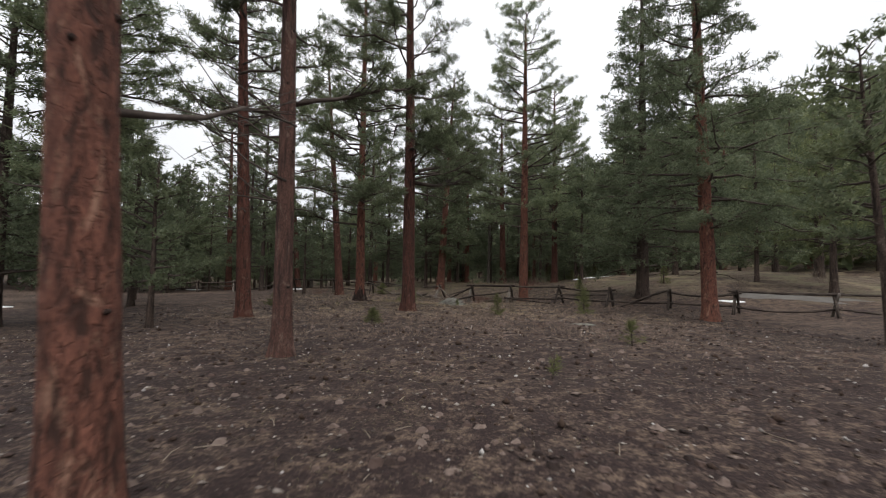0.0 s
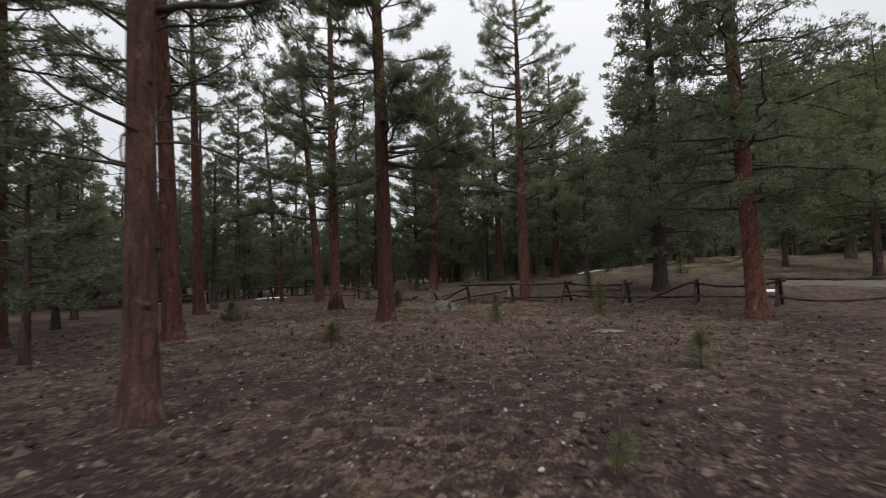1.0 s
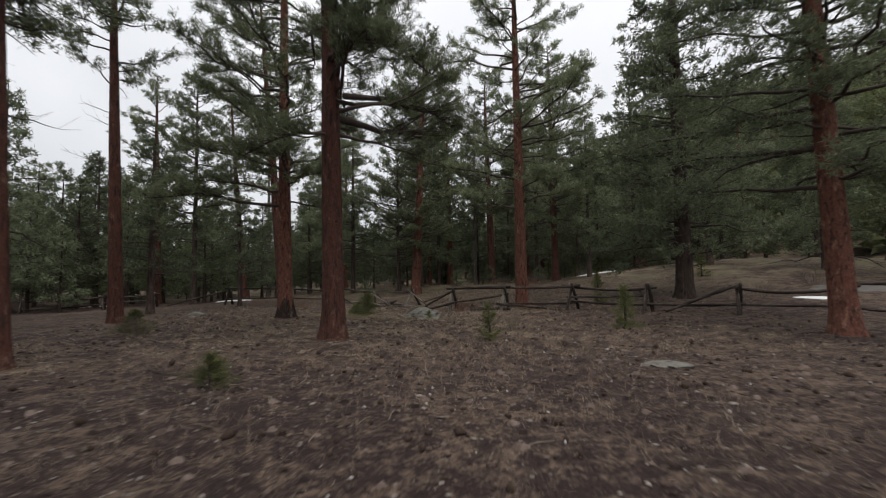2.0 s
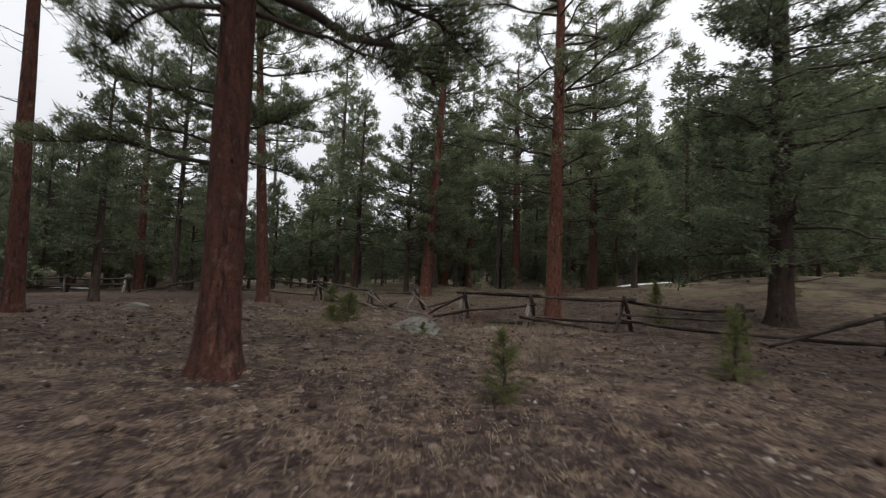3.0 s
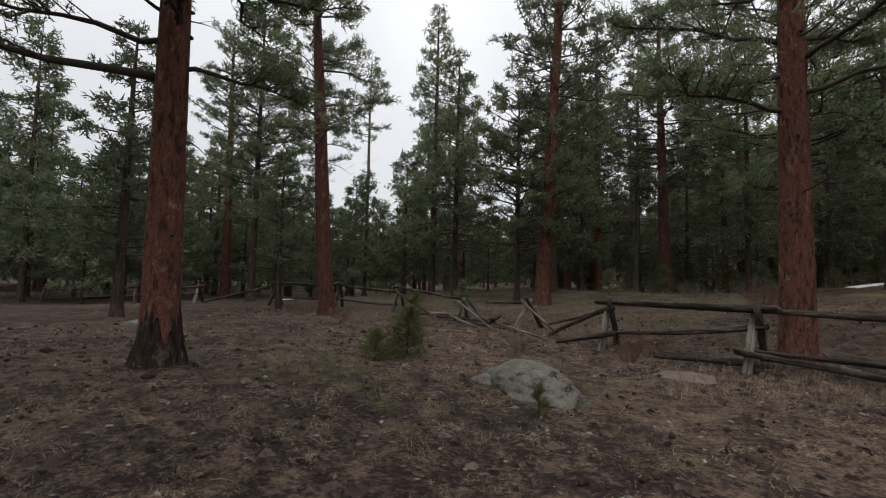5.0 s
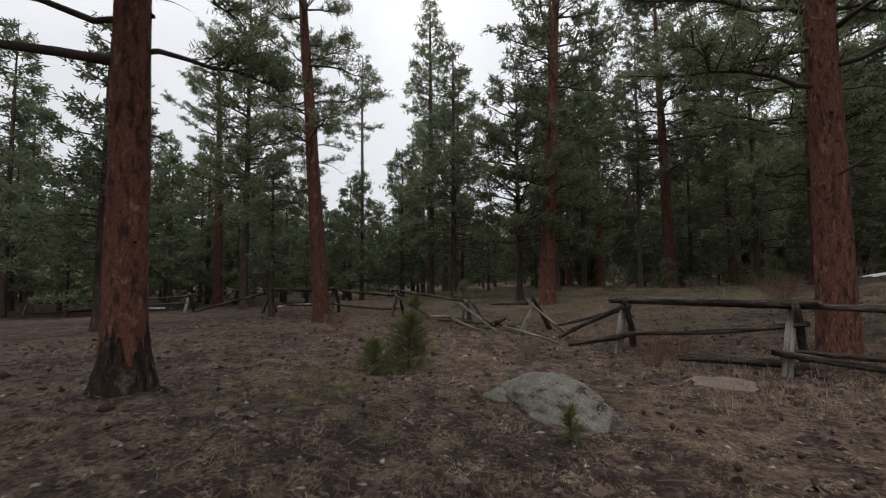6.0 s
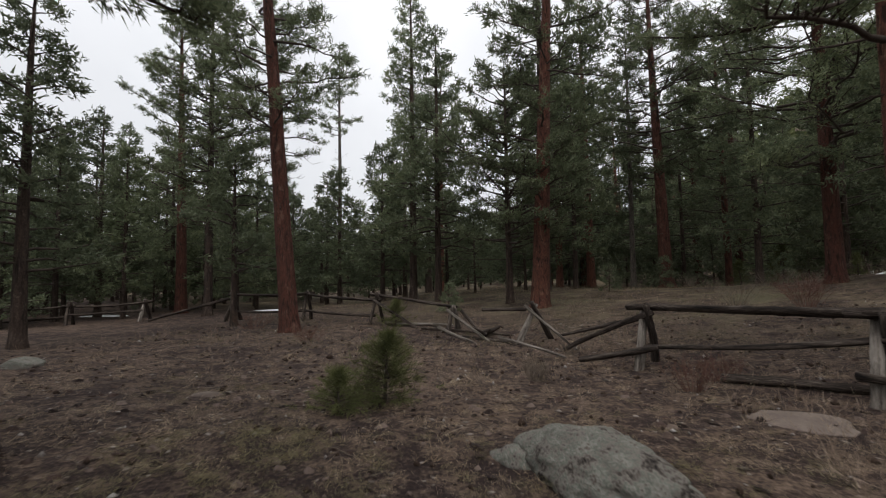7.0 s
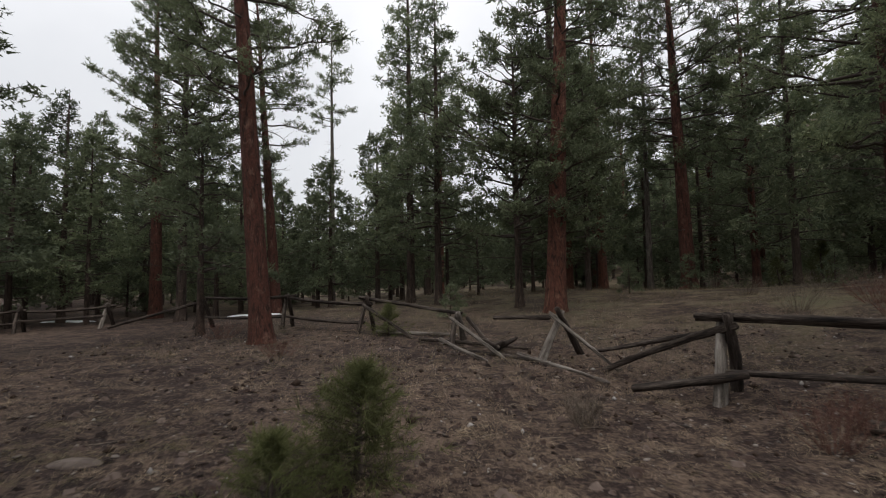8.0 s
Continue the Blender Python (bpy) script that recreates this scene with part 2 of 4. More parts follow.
SNOW = mottled_material("old_snow", [(0.3, (0.66, 0.68, 0.70)), (0.7, (0.84, 0.85, 0.87))], 1.5, 0.6, bump=0.5, depth=0.05)
RED_TWIG = mottled_material("red_twigs", [(0.2, (0.085, 0.042, 0.032)), (0.8, (0.19, 0.10, 0.078))], 3, 0.85, island=0.6)
GREY_TWIG = mottled_material("grey_twigs", [(0.2, (0.09, 0.07, 0.055)), (0.8, (0.25, 0.205, 0.16))], 3, 0.9, island=0.6)
GRAVEL = mottled_material("pale_gravel", [(0.3, (0.075, 0.067, 0.06)), (0.7, (0.16, 0.15, 0.14))], 1.5, 0.95, bump=0.6)


# ---- ground ----
# gentle swells, one row for each 12.8 m ahead, one column for each 12 m across
SWELLS = [[0.06, 0.18, 0.2, -0.44, 0.14], [0.12, -0.83, 0.06, 0.25, 0.66], [-0.24, 0.2, 0.65, -0.66, -0.87], [-0.47, 0.4, -1.05, 0.23, 1.83], [0.19, -0.17, 0.49, 0.15, 1.67], [-0.43, -0.55, 1.48, -1.06, -0.87]]


def smooth(a, b, x):
    t = np.clip((x - a) / (b - a), 0, 1)
    return t * t * (3 - 2 * t)


def height(x, y):
    """The ground's height in metres: swells near by, a rise behind the fence, a wooded hill far off."""
    x, y = np.asarray(x, float), np.asarray(y, float)
    z = np.zeros(np.broadcast(x, y).shape)
    for j, row in enumerate(SWELLS):
        for i, a in enumerate(row):
            z = z + a * np.exp(-((x + 24 - 12 * i) ** 2 + (y + 4 - 12.8 * j) ** 2) / 242)
    z = z + 2.2 * smooth(52, 120, y) * smooth(-60, 30, x) + 1.5 * smooth(24, 50, x) * smooth(5, 40, y)
    z = z - 0.16 * np.exp(-((x - 1.6) ** 2 + (y - 32.2) ** 2) / 18)
    z = z + 0.14 * np.exp(-((x + 3.6) ** 2 + (y - 25.4) ** 2) / 8)
    z = z + 0.10 * np.exp(-((x + 1.26) ** 2 + (y - 19) ** 2) / 6)
    u, v = x * 0.669 + y * 0.743, x * 0.743 - y * 0.669
    z = z + 43 * smooth(52, 165, u) * smooth(-100, -32, v)
    return z


def mesh_of(name, verts, faces, smooth_faces=False):
    """A mesh from arrays of corners and of triangles or quads."""
    verts, faces = np.asarray(verts, np.float32), np.asarray(faces, np.int32)
    me = bpy.data.meshes.new(name)
    k = faces.shape[1]
    me.vertices.add(len(verts))
    me.vertices.foreach_set("co", verts.ravel())
    me.loops.add(faces.size)
    me.loops.foreach_set("vertex_index", faces.ravel())
    me.polygons.add(len(faces))
    me.polygons.foreach_set("loop_start", np.arange(0, faces.size, k, dtype=np.int32))
    me.polygons.foreach_set("loop_total", np.full(len(faces), k, dtype=np.int32))
    if smooth_faces:
        me.polygons.foreach_set("use_smooth", np.ones(len(faces), dtype=bool))
    me.update(calc_edges=True)
    me.validate()
    return me


def part(name, me, mat, parent=None, label=""):
    ob = new(name, me)
    if not me.materials:
        me.materials.append(mat)
    if parent:
        ob.parent = parent
    return tagged(ob, label)


class Pile:
    """Gathers pieces of geometry for one mesh."""

    def __init__(self):
        self.v, self.f, self.n = [], [], 0

    def add(self, verts, faces):
        self.v.append(np.asarray(verts, float))
        self.f.append(np.asarray(faces, int) + self.n)
        self.n += len(verts)

    def mesh(self, name, smooth_faces=False):
        return mesh_of(name, np.concatenate(self.v), np.concatenate(self.f), smooth_faces)


def tube(points, radii, sides, rng=None, rough=0.0):
    """A round, tapering bar along points: corners and quads, closed at its ends by narrow rings."""
    p = np.asarray(points, float)
    r = np.asarray(radii, float)
    p = np.concatenate([p[:1], p, p[-1:]])
    r = np.concatenate([[r[0] * 0.05], r, [r[-1] * 0.05]])
    d = np.gradient(p, axis=0)
    d[0], d[-1] = d[1], d[-2]
    d /= np.linalg.norm(d, axis=1)[:, None] + 1e-9
    ref = np.array([0.0, 0.0, 1.0]) if abs(d[1][2]) < 0.9 else np.array([1.0, 0.0, 0.0])
    a = np.cross(d, ref)
    a /= np.linalg.norm(a, axis=1)[:, None] + 1e-9
    b = np.cross(d, a)
    ang = np.linspace(0, 2 * math.pi, sides, endpoint=False)
    ring = a[:, None] * np.cos(ang)[None, :, None] + b[:, None] * np.sin(ang)[None, :, None]
    rr = np.repeat(r[:, None], sides, 1)
    if rng is not None:
        rr = rr * (1 + rough * rng.standard_normal(rr.shape))
    v = (p[:, None] + ring * rr[..., None]).reshape(-1, 3)
    k = len(p)
    i = np.arange(k - 1)[:, None] * sides
    j = np.arange(sides)[None]
    j2 = (j + 1) % sides
    f = np.stack([i + j, i + j2, i + sides + j2, i + sides + j], -1).reshape(-1, 4)
    return v, f


def graded(lo, hi, fine_lo, fine_hi, step, grow):
    """Grid lines: even between fine_lo and fine_hi, wider and wider beyond."""
    mid = list(np.arange(fine_lo, fine_hi + 1e-6, step))
    s, x = step, fine_lo
    left = []
    while x > lo:
        s *= grow
        x -= s
        left.append(x)
    s, x = step, mid[-1]
    right = []
    while x < hi:
        s *= grow
        x += s
        right.append(x)
    return np.array(left[::-1] + mid + right)


def build_ground():
    gx = graded(-2500, 2500, -12, 12, 0.26, 1.08)
    gy = graded(-2500, 2500, -2, 34, 0.26, 1.08)
    xx, yy = np.meshgrid(gx, gy)
    zz = height(xx, yy)
    near = smooth(60, 30, np.hypot(xx, yy - 18))
    bumps = np.array([noise.noise((a * 0.9, b * 0.9, 0)) * 0.05 + noise.noise((a * 2.7, b * 2.7, 7)) * 0.03 for a, b in zip(xx.ravel(), yy.ravel())]).reshape(xx.shape)
    zz = zz + bumps * np.where(near > 0, near, 0)
    k, w = xx.shape
    idx = np.arange(k * w).reshape(k, w)
    f = np.stack([idx[:-1, :-1], idx[:-1, 1:], idx[1:, 1:], idx[1:, :-1]], -1).reshape(-1, 4)
    ob = part("ground", mesh_of("ground", np.stack([xx, yy, zz], -1).reshape(-1, 3), f, True), GROUND)
    tagged(ob, "forest floor of dark needle litter and dry grass", "ground", kind="structure")


build_ground()


# ---- trees ----
def trunk_line(h, lean, bend, rng):
    t = np.linspace(0, 1, 17)
    z = h * t ** 1.15
    wob = np.cumsum(rng.standard_normal((17, 2)) * 0.018 * bend, 0) * np.linspace(0, 1, 17)[:, None]
    return np.stack([lean[0] * z / 10 + wob[:, 0], lean[1] * z / 10 + wob[:, 1], z], -1)


def trunk_at(line, z):
    return np.array([np.interp(z, line[:, 2], line[:, 0]), np.interp(z, line[:, 2], line[:, 1]), z])


def trunk_mesh(line, h, r, flare, rng, fine=True):
    zs = np.concatenate([[-0.35, 0.0, 0.12, 0.3, 0.6, 1.0], np.arange(1.6, h * 0.55, 0.55), np.linspace(h * 0.57, h, 9)])
    sides = 22
    if not fine:
        zs, sides = np.array([-0.3, 0.0, 0.3, 1.0, 3.0, h * 0.4, h * 0.7, h]), 9
    ang = np.linspace(0, 2 * math.pi, sides, endpoint=False)
    lobes = 1 + 0.30 * np.sin(ang * 5 + rng.uniform(0, 6)) + 0.2 * np.sin(ang * 3 + rng.uniform(0, 6))
    grain = rng.standard_normal(sides) * 0.025
    rows = []
    for z in zs:
        c = trunk_at(line, max(z, 0))
        rad = r * (1 - max(z, 0) / h) ** 0.72 + 0.012
        foot = flare * r * math.exp(-max(z, -0.1) / 0.33)
        rr = rad * (1 + grain + rng.standard_normal(sides) * 0.016) + foot * lobes
        rows.append(np.stack([c[0] + rr * np.cos(ang), c[1] + rr * np.sin(ang), np.full(sides, z)], -1))
    v = np.concatenate(rows)
    k = len(zs)
    i, j = np.arange(k - 1)[:, None] * sides, np.arange(sides)[None]
    f = np.stack([i + j, i + (j + 1) % sides, i + sides + (j + 1) % sides, i + sides + j], -1).reshape(-1, 4)
    return mesh_of("trunk", v, f, True)


def spray(centers, ways, sizes, count, width, rng, spread=0.75, ball=0.0):
    """Tufts of blades spread round their centres, for grass: corners and triangles."""
    c, w, s = (np.repeat(np.asarray(a, float), count, 0) for a in (centers, ways, sizes))
    d = w * 0.75 + rng.standard_normal(c.shape) * spread
    d /= np.linalg.norm(d, axis=1)[:, None] + 1e-9
    side = np.cross(d, rng.standard_normal(c.shape))
    side /= np.linalg.norm(side, axis=1)[:, None] + 1e-9
    ln = s * rng.uniform(0.65, 1.15, len(s))
    if ball:
        c = c + rng.standard_normal(c.shape) * (ball * s)[:, None]
        ln = ln * 0.42
    else:
        c = c + w * (rng.uniform(-0.6, 0.35, len(s)) * s)[:, None]
    hw = side * (width * rng.uniform(0.7, 1.3, len(s)) * s)[:, None]
    v = np.stack([c - hw, c + hw, c + d * ln[:, None]], 1).reshape(-1, 3)
    return v, np.arange(len(v)).reshape(-1, 3)


def puffs(centers, ways, sizes, count, width, rng, spread=0.8):
    """Bottle-brush puffs of needles that radiate from a twig's end: dense at the heart, ragged at the rim."""
    c, w, s = (np.repeat(np.asarray(a, float), count, 0) for a in (centers, ways, sizes))
    d = w * 0.55 + rng.standard_normal(c.shape) * spread
    d /= np.linalg.norm(d, axis=1)[:, None] + 1e-9
    side = np.cross(d, rng.standard_normal(c.shape))
    side /= np.linalg.norm(side, axis=1)[:, None] + 1e-9
    ln = s * rng.uniform(0.26, 0.5, len(s))
    c = c + rng.standard_normal(c.shape) * (0.16 * s)[:, None]
    hw = side * (width * rng.uniform(0.7, 1.3, len(s)) * s)[:, None]
    v = np.stack([c - hw, c + hw, c + d * ln[:, None]], 1).reshape(-1, 3)
    return v, np.arange(len(v)).reshape(-1, 3)


def limb_points(start, az, out, rise, droop, rng, k=7):
    t = np.linspace(0, 1, k)
    side = np.cumsum(rng.standard_normal(k) * 0.045 * out)
    z = rise * out * t + droop * out * t * t + np.cumsum(rng.standard_normal(k) * 0.02 * out)
    return start + np.stack([math.cos(az) * out * t - math.sin(az) * side, math.sin(az) * out * t + math.cos(az) * side, z - z[0]], -1)


def bare(points, radii, sides):
    """An open-ended tube, for twigs."""
    v, f = tube(points, radii, sides)
    return v[sides:-sides], f[sides:-sides] - sides


def conifer(name, h, r, base, reach, kind, seed, lean=(0, 0), flare=0.35, bark=None, needles=None, dead=0, density=1.0, tuft=0.5, extra=(), blades=18, width=0.06, stubs=(), fine=True, knots=0):
    """A conifer: furrowed trunk, limbs with twigs, and puffs of needles gathered towards the limbs' ends. kind pine: open tiers with gaps between them; kind fir: dense, drooping.
    extra: limbs of their own (height, bearing, length, rise, droop); stubs: the same without needles."""
    rng = np.random.default_rng(seed)
    root = new(name)
    pine = kind == "pine"
    line = trunk_line(h, lean, 1.0 if pine else 0.5, rng)
    part("trunk", trunk_mesh(line, h, r, flare, rng, fine), bark or BARK_RED, root)
    limbs, cen, way, siz = Pile(), [], [], []
    count = int((h - base) * (4.9 if pine else 5.9) * density)
    specs = []
    for i in range(count):
        t = (i + rng.uniform(0, 1)) / count
        z = base + (h * 0.985 - base) * t
        if pine:
            prof = (0.62 + 0.38 * math.sin(min(1, t * 2.6) * math.pi / 2)) * (1 - t) ** 0.5 + 0.07
        else:
            prof = (0.75 + 0.25 * min(1, t * 5)) * (1 - t) ** 0.8 + 0.05
        specs.append((z, rng.uniform(0, 6.28), reach * prof * rng.uniform(0.5, 1.2), rng.uniform(-0.12, 0.2) + 0.4 * t, rng.uniform(-0.15, 0.35) if pine else rng.uniform(-0.25, 0.2), True, False))
    for i in range(dead):
        specs.append((rng.uniform(min(2.4, base * 0.55), base + 1.5), rng.uniform(0, 6.28), reach * rng.uniform(0.12, 0.6), rng.uniform(-0.05, 0.3), rng.uniform(-0.4, 0.1), False, fine))
    for z, az, out, rise, droop, leafy, own in specs + [(*e, True, True) for e in extra] + [(*e, False, True) for e in stubs]:
        p = limb_points(trunk_at(line, z), az, out, rise, droop, rng)
        rl = min(0.022 + 0.011 * out, r * 0.45)
        if own and not leafy:
            rl *= 0.55
        wood = Pile() if own else limbs
        if own:
            wood.add(*tube(p, rl * np.linspace(1, 0.22, 7), 6))
        elif fine:
            wood.add(*bare(p, rl * np.linspace(1, 0.22, 7), 4))
        else:
            wood.add(*bare(p[::3], rl * np.array([1, 0.6, 0.22]), 3))
        n_tw = int((4.8 if pine else 5.0) * out * (0.46 / tuft) + 2) if leafy else int(out * 4.5)
        if own and leafy:
            n_tw *= 2
        for q in range(n_tw):
            f = rng.uniform(0.33 if pine else 0.15, 1.0) if q else 1.0
            b0 = np.array([np.interp(f * 6, range(7), p[:, a]) for a in range(3)])
            a2 = az + rng.choice((-1, 1)) * rng.uniform(0.3, 1.2)
            ln = (0.25 + 0.2 * out * (1.15 - f)) * rng.uniform(0.7, 1.4)
            tip = b0 + np.array([math.cos(a2) * ln, math.sin(a2) * ln, ln * (rng.uniform(0.0, 0.8) if pine else rng.uniform(-0.35, 0.45))])
            if not leafy or fine and pine:
                wood.add(*bare([b0, tip], [rl * 0.3, rl * 0.1], 3))
            if leafy:
                d = (tip - b0) / (np.linalg.norm(tip - b0) + 1e-6) + (0, 0, 0.35)
                for u in ((1.0, 0.5) if fine else (1.0,)):
                    cen.append(b0 + (tip - b0) * u + rng.standard_normal(3) * 0.04)
                    way.append(d)
                    siz.append(tuft * rng.uniform(0.65, 1.25))
        if leafy:
            cen.append(p[-1]), way.append((p[-1] - p[-2]) / (np.linalg.norm(p[-1] - p[-2]) + 1e-6)), siz.append(tuft)
        if own:
            part("limb", wood.mesh("limb"), LIMB, root, "" if leafy else "bare dead limb")
    for i in range(knots):
        z, a = rng.uniform(0.9, 6.5), rng.uniform(0, 6.28)
        d = np.array([math.cos(a), math.sin(a), rng.uniform(-0.1, 0.35)])
        b0 = trunk_at(line, z) + d * (r * (1 - z / h) ** 0.72 - 0.02)
        ln, k = rng.uniform(0.035, 0.09), rng.uniform(0.016, 0.032)
        part("knot", mesh_of("knot", *tube([b0, b0 + d * ln * 0.6, b0 + d * ln], [k * 1.5, k, k * 0.7], 8, rng, 0.12), True), BARK_FOOT, root, "dark broken branch stub")
    if limbs.n:
        tagged(part("branchwork", limbs.mesh("branchwork"), LIMB, root), kind="stuff")
    if cen:
        v, f = puffs(cen, way, siz, blades, width, rng)
        tagged(part("crown", mesh_of("crown", v, f), needles or (NEEDLE_PINE if pine else NEEDLE_FIR), root), kind="stuff")
    return root


def stand(ob, x, y, sink=0.0):
    ob.location = (x, y, float(height(x, y)) - sink)
    return ob


def root_collar(root, h, r, flare, seed, top):
    """The thick ridged bark round the foot of an old trunk, ragged along its upper edge."""
    rng = np.random.default_rng(seed)
    sides, k = 56, 13
    ang = np.linspace(0, 2 * math.pi, sides, endpoint=False)
    lobes = 1.18 + 0.26 * np.sin(ang * 4 + 1.0) + 0.14 * np.sin(ang * 7)
    ridge = np.where(np.arange(sides) % 4 < 2, 1.0, -0.2) + 0.5 * rng.standard_normal(sides)
    tops = top * (0.8 + 0.22 * np.sin(ang * 3) + 0.16 * rng.standard_normal(sides))
    rows = []
    for q in range(k):
        u = q / (k - 1)
        z = -0.3 + (tops + 0.3) * u
        zc = np.maximum(z, -0.05)
        rad = r * (1 - np.maximum(z, 0) / h) ** 0.72 + 0.012 + flare * r * np.exp(-zc / 0.33) * lobes
        rad = rad + (0.020 + 0.016 * ridge + 0.007 * rng.standard_normal(sides)) * (1 - u ** 4) - 0.03 * u ** 8
        rows.append(np.stack([rad * np.cos(ang), rad * np.sin(ang), z], -1))
    a, b = np.arange(k - 1)[:, None] * sides, np.arange(sides)[None]
    f = np.stack([a + b, a + (b + 1) % sides, a + sides + (b + 1) % sides, a + sides + b], -1).reshape(-1, 4)
    part("root_collar", mesh_of("root_collar", np.concatenate(rows), f), BARK_FOOT, root, "dark scaly bark at the foot")


PINE = "tall ponderosa pine with reddish furrowed bark"
HEROES = [
    # x, y, height, radius, crown base, reach, lean per 10 m, flare, dead limbs, density, label
    (-2.22, 2.95, 18, 0.208, 7.5, 2.8, (-0.6, 0.0), 0.2, 3, 0.8, "near ponderosa pine with flaky orange-red bark"),
    (-3.05, 9.1, 19, 0.172, 6.5, 3.2, (-0.19, 0.0), 0.5, 8, 0.8, "straight ponderosa pine with knotted red-brown trunk"),
    (-7.05, 16.85, 19, 0.25, 6.2, 3.6, (-0.5, 0.0), 0.3, 22, 0.95, PINE),
    (-11.3, 26.7, 19, 0.25, 9.5, 2.6, (-0.3, 0.0), 0.3, 14, 0.8, PINE),
    (-4.36, 25.6, 20, 0.24, 4.7, 3.5, (-0.2, 0.0), 0.3, 2, 1.1, "thick ponderosa pine with flared scaly base"),
    (-1.26, 19.0, 21, 0.25, 4.6, 3.4, (-0.2, 0.0), 0.45, 0, 0.85, "dark red ponderosa pine with drooping lower limb"),
    (5.56, 30.7, 20, 0.29, 7.0, 4.2, (-0.05, 0.0), 0.3, 10, 0.9, "orange-trunked ponderosa pine standing behind the rail fence"),
    (11.2, 19.1, 21, 0.29, 3.5, 4.3, (-0.37, 0.0), 0.45, 12, 1.5, "orange-trunked ponderosa pine with dense upper crown"),
    (-7.78, 36.5, 20, 0.29, 6.6, 2.9, (-0.88, 0.0), 0.3, 12, 1.0, "leaning ponderosa pine with a long clear red trunk"),
    (0.07, 42.2, 20, 0.35, 8.0, 3.0, (0.44, 0.0), 0.3, 8, 1.0, "red ponderosa pine behind the broken fence"),
    (7.1, 52.0, 20, 0.36, 6.0, 3.8, (-0.25, 0.0), 0.5, 10, 1.2, PINE),
    (-12.4, 17.2, 19, 0.30, 4.2, 3.2, (-0.1, 0.0), 0.4, 16, 1.1, PINE),
    (-10.6, 13.9, 18, 0.17, 4.0, 2.4, (-0.2, 0.0), 0.3, 14, 1.2, "slender pine with a thin dark trunk"),
    (10.4, 42.0, 18, 0.27, 3.8, 4.6, (-0.1, 0.0), 0.35, 8, 1.5, PINE),
    (10.9, 53.5, 17, 0.20, 3.2, 4.0, (-0.1, 0.0), 0.35, 8, 1.3, "broad ponderosa pine with low green limbs"),
    (14.5, 62.0, 19, 0.34, 3.4, 4.2, (-0.1, 0.0), 0.35, 8, 1.2, PINE),
    (12.4, 64.5, 19, 0.32, 3.8, 3.6, (-0.1, 0.0), 0.35, 8, 1.2, PINE),
    (-21.0, 46.5, 19, 0.30, 5.0, 3.4, (-0.2, 0.0), 0.35, 8, 1.0, PINE),
    (-14.5, 47.8, 19, 0.27, 7.0, 2.7, (-0.8, 0.0), 0.35, 8, 0.9, "leaning ponderosa pine with bare lower trunk"),
]
for i, (x, y, h, r, base, reach, lean, flare, dead, density, label) in enumerate(HEROES):
    extra, stubs = (), ()
    if i == 5:
        extra = ((5.3, 1.20, 6.6, 0.34, -0.14), (5.7, 1.04, 5.6, 0.34, -0.18), (8.5, 0.3, 3.4, -0.55, 0.0), (5.0, 3.0, 2.4, 0.05, -0.2), (6.6, -0.9, 3.2, 0.1, -0.4))
    if i == 4:
        extra = ((4.2, 3.3, 4.2, 0.04, 0.0), (5.4, 3.9, 3.5, 0.1, 0.05), (4.35, 0.6, 1.8, 0.05, -0.15), (5.2, -0.5, 2.4, 0.05, 0.0))
    if i == 6:
        extra = ((4.9, -2.4, 3.2, 0.1, -0.1), (5.2, -0.5, 3.0, 0.1, 0.0), (5.6, 2.6, 3.3, 0.1, 0.0), (5.9, -1.7, 2.8, 0.1, 0.0), (6.3, 3.3, 3.4, 0.1, 0.1), (6.6, 0.5, 3.0, 0.1, 0.1))
    if i == 1:
        extra = ((5.0, 0.4, 3.0, 0.25, 0.05),)
        stubs = ((3.0, 2.9, 1.7, 0.3, 0.5), (3.4, 3.5, 2.2, 0.35, 0.7), (3.8, 2.6, 1.9, 0.25, 0.5), (4.1, 3.2, 2.4, 0.3, 0.7), (4.6, 3.8, 1.8, 0.3, 0.4), (3.6, 0.4, 1.2, 0.1, 0.2))
    if i == 9:
        extra = ((4.3, -1.6, 2.2, 0.15, -0.1), (5.0, -0.9, 2.6, 0.1, 0.0), (5.3, -2.3, 2.6, 0.1, 0.0), (6.0, -1.4, 2.2, 0.15, 0.0), (6.6, -0.4, 2.6, 0.1, 0.1), (6.8, -2.8, 2.8, 0.1, 0.1), (7.4, -1.9, 2.4, 0.1, 0.1))
    if i == 0:
        stubs = ((2.62, 1.62, 4.2, 0.24, 0.0), (2.05, 3.5, 0.42, 0.1, 0.0))
    t = conifer("pine_tree", h, r, base, reach, "fir" if i == 7 else "pine", 100 + i, lean, flare, BARK_BROWN if i in (1, 12) else None if i in (0, 4, 6, 7, 9) else BARK_DEEP, None, dead, density, 0.41, extra, *((54, 0.021) if i == 5 else (36, 0.029) if i in (1, 4, 6) else (21, 0.045) if y < 40 else (15, 0.058)), stubs, True, {0: 9, 1: 16, 4: 10, 5: 8, 6: 10, 7: 6, 8: 8, 9: 6}.get(i, 0))
    if i == 4:
        root_collar(t, h, r, 0.46, 900, 0.78)
    tagged(stand(t, x, y), label, "pine tree", "pines of the clearing")

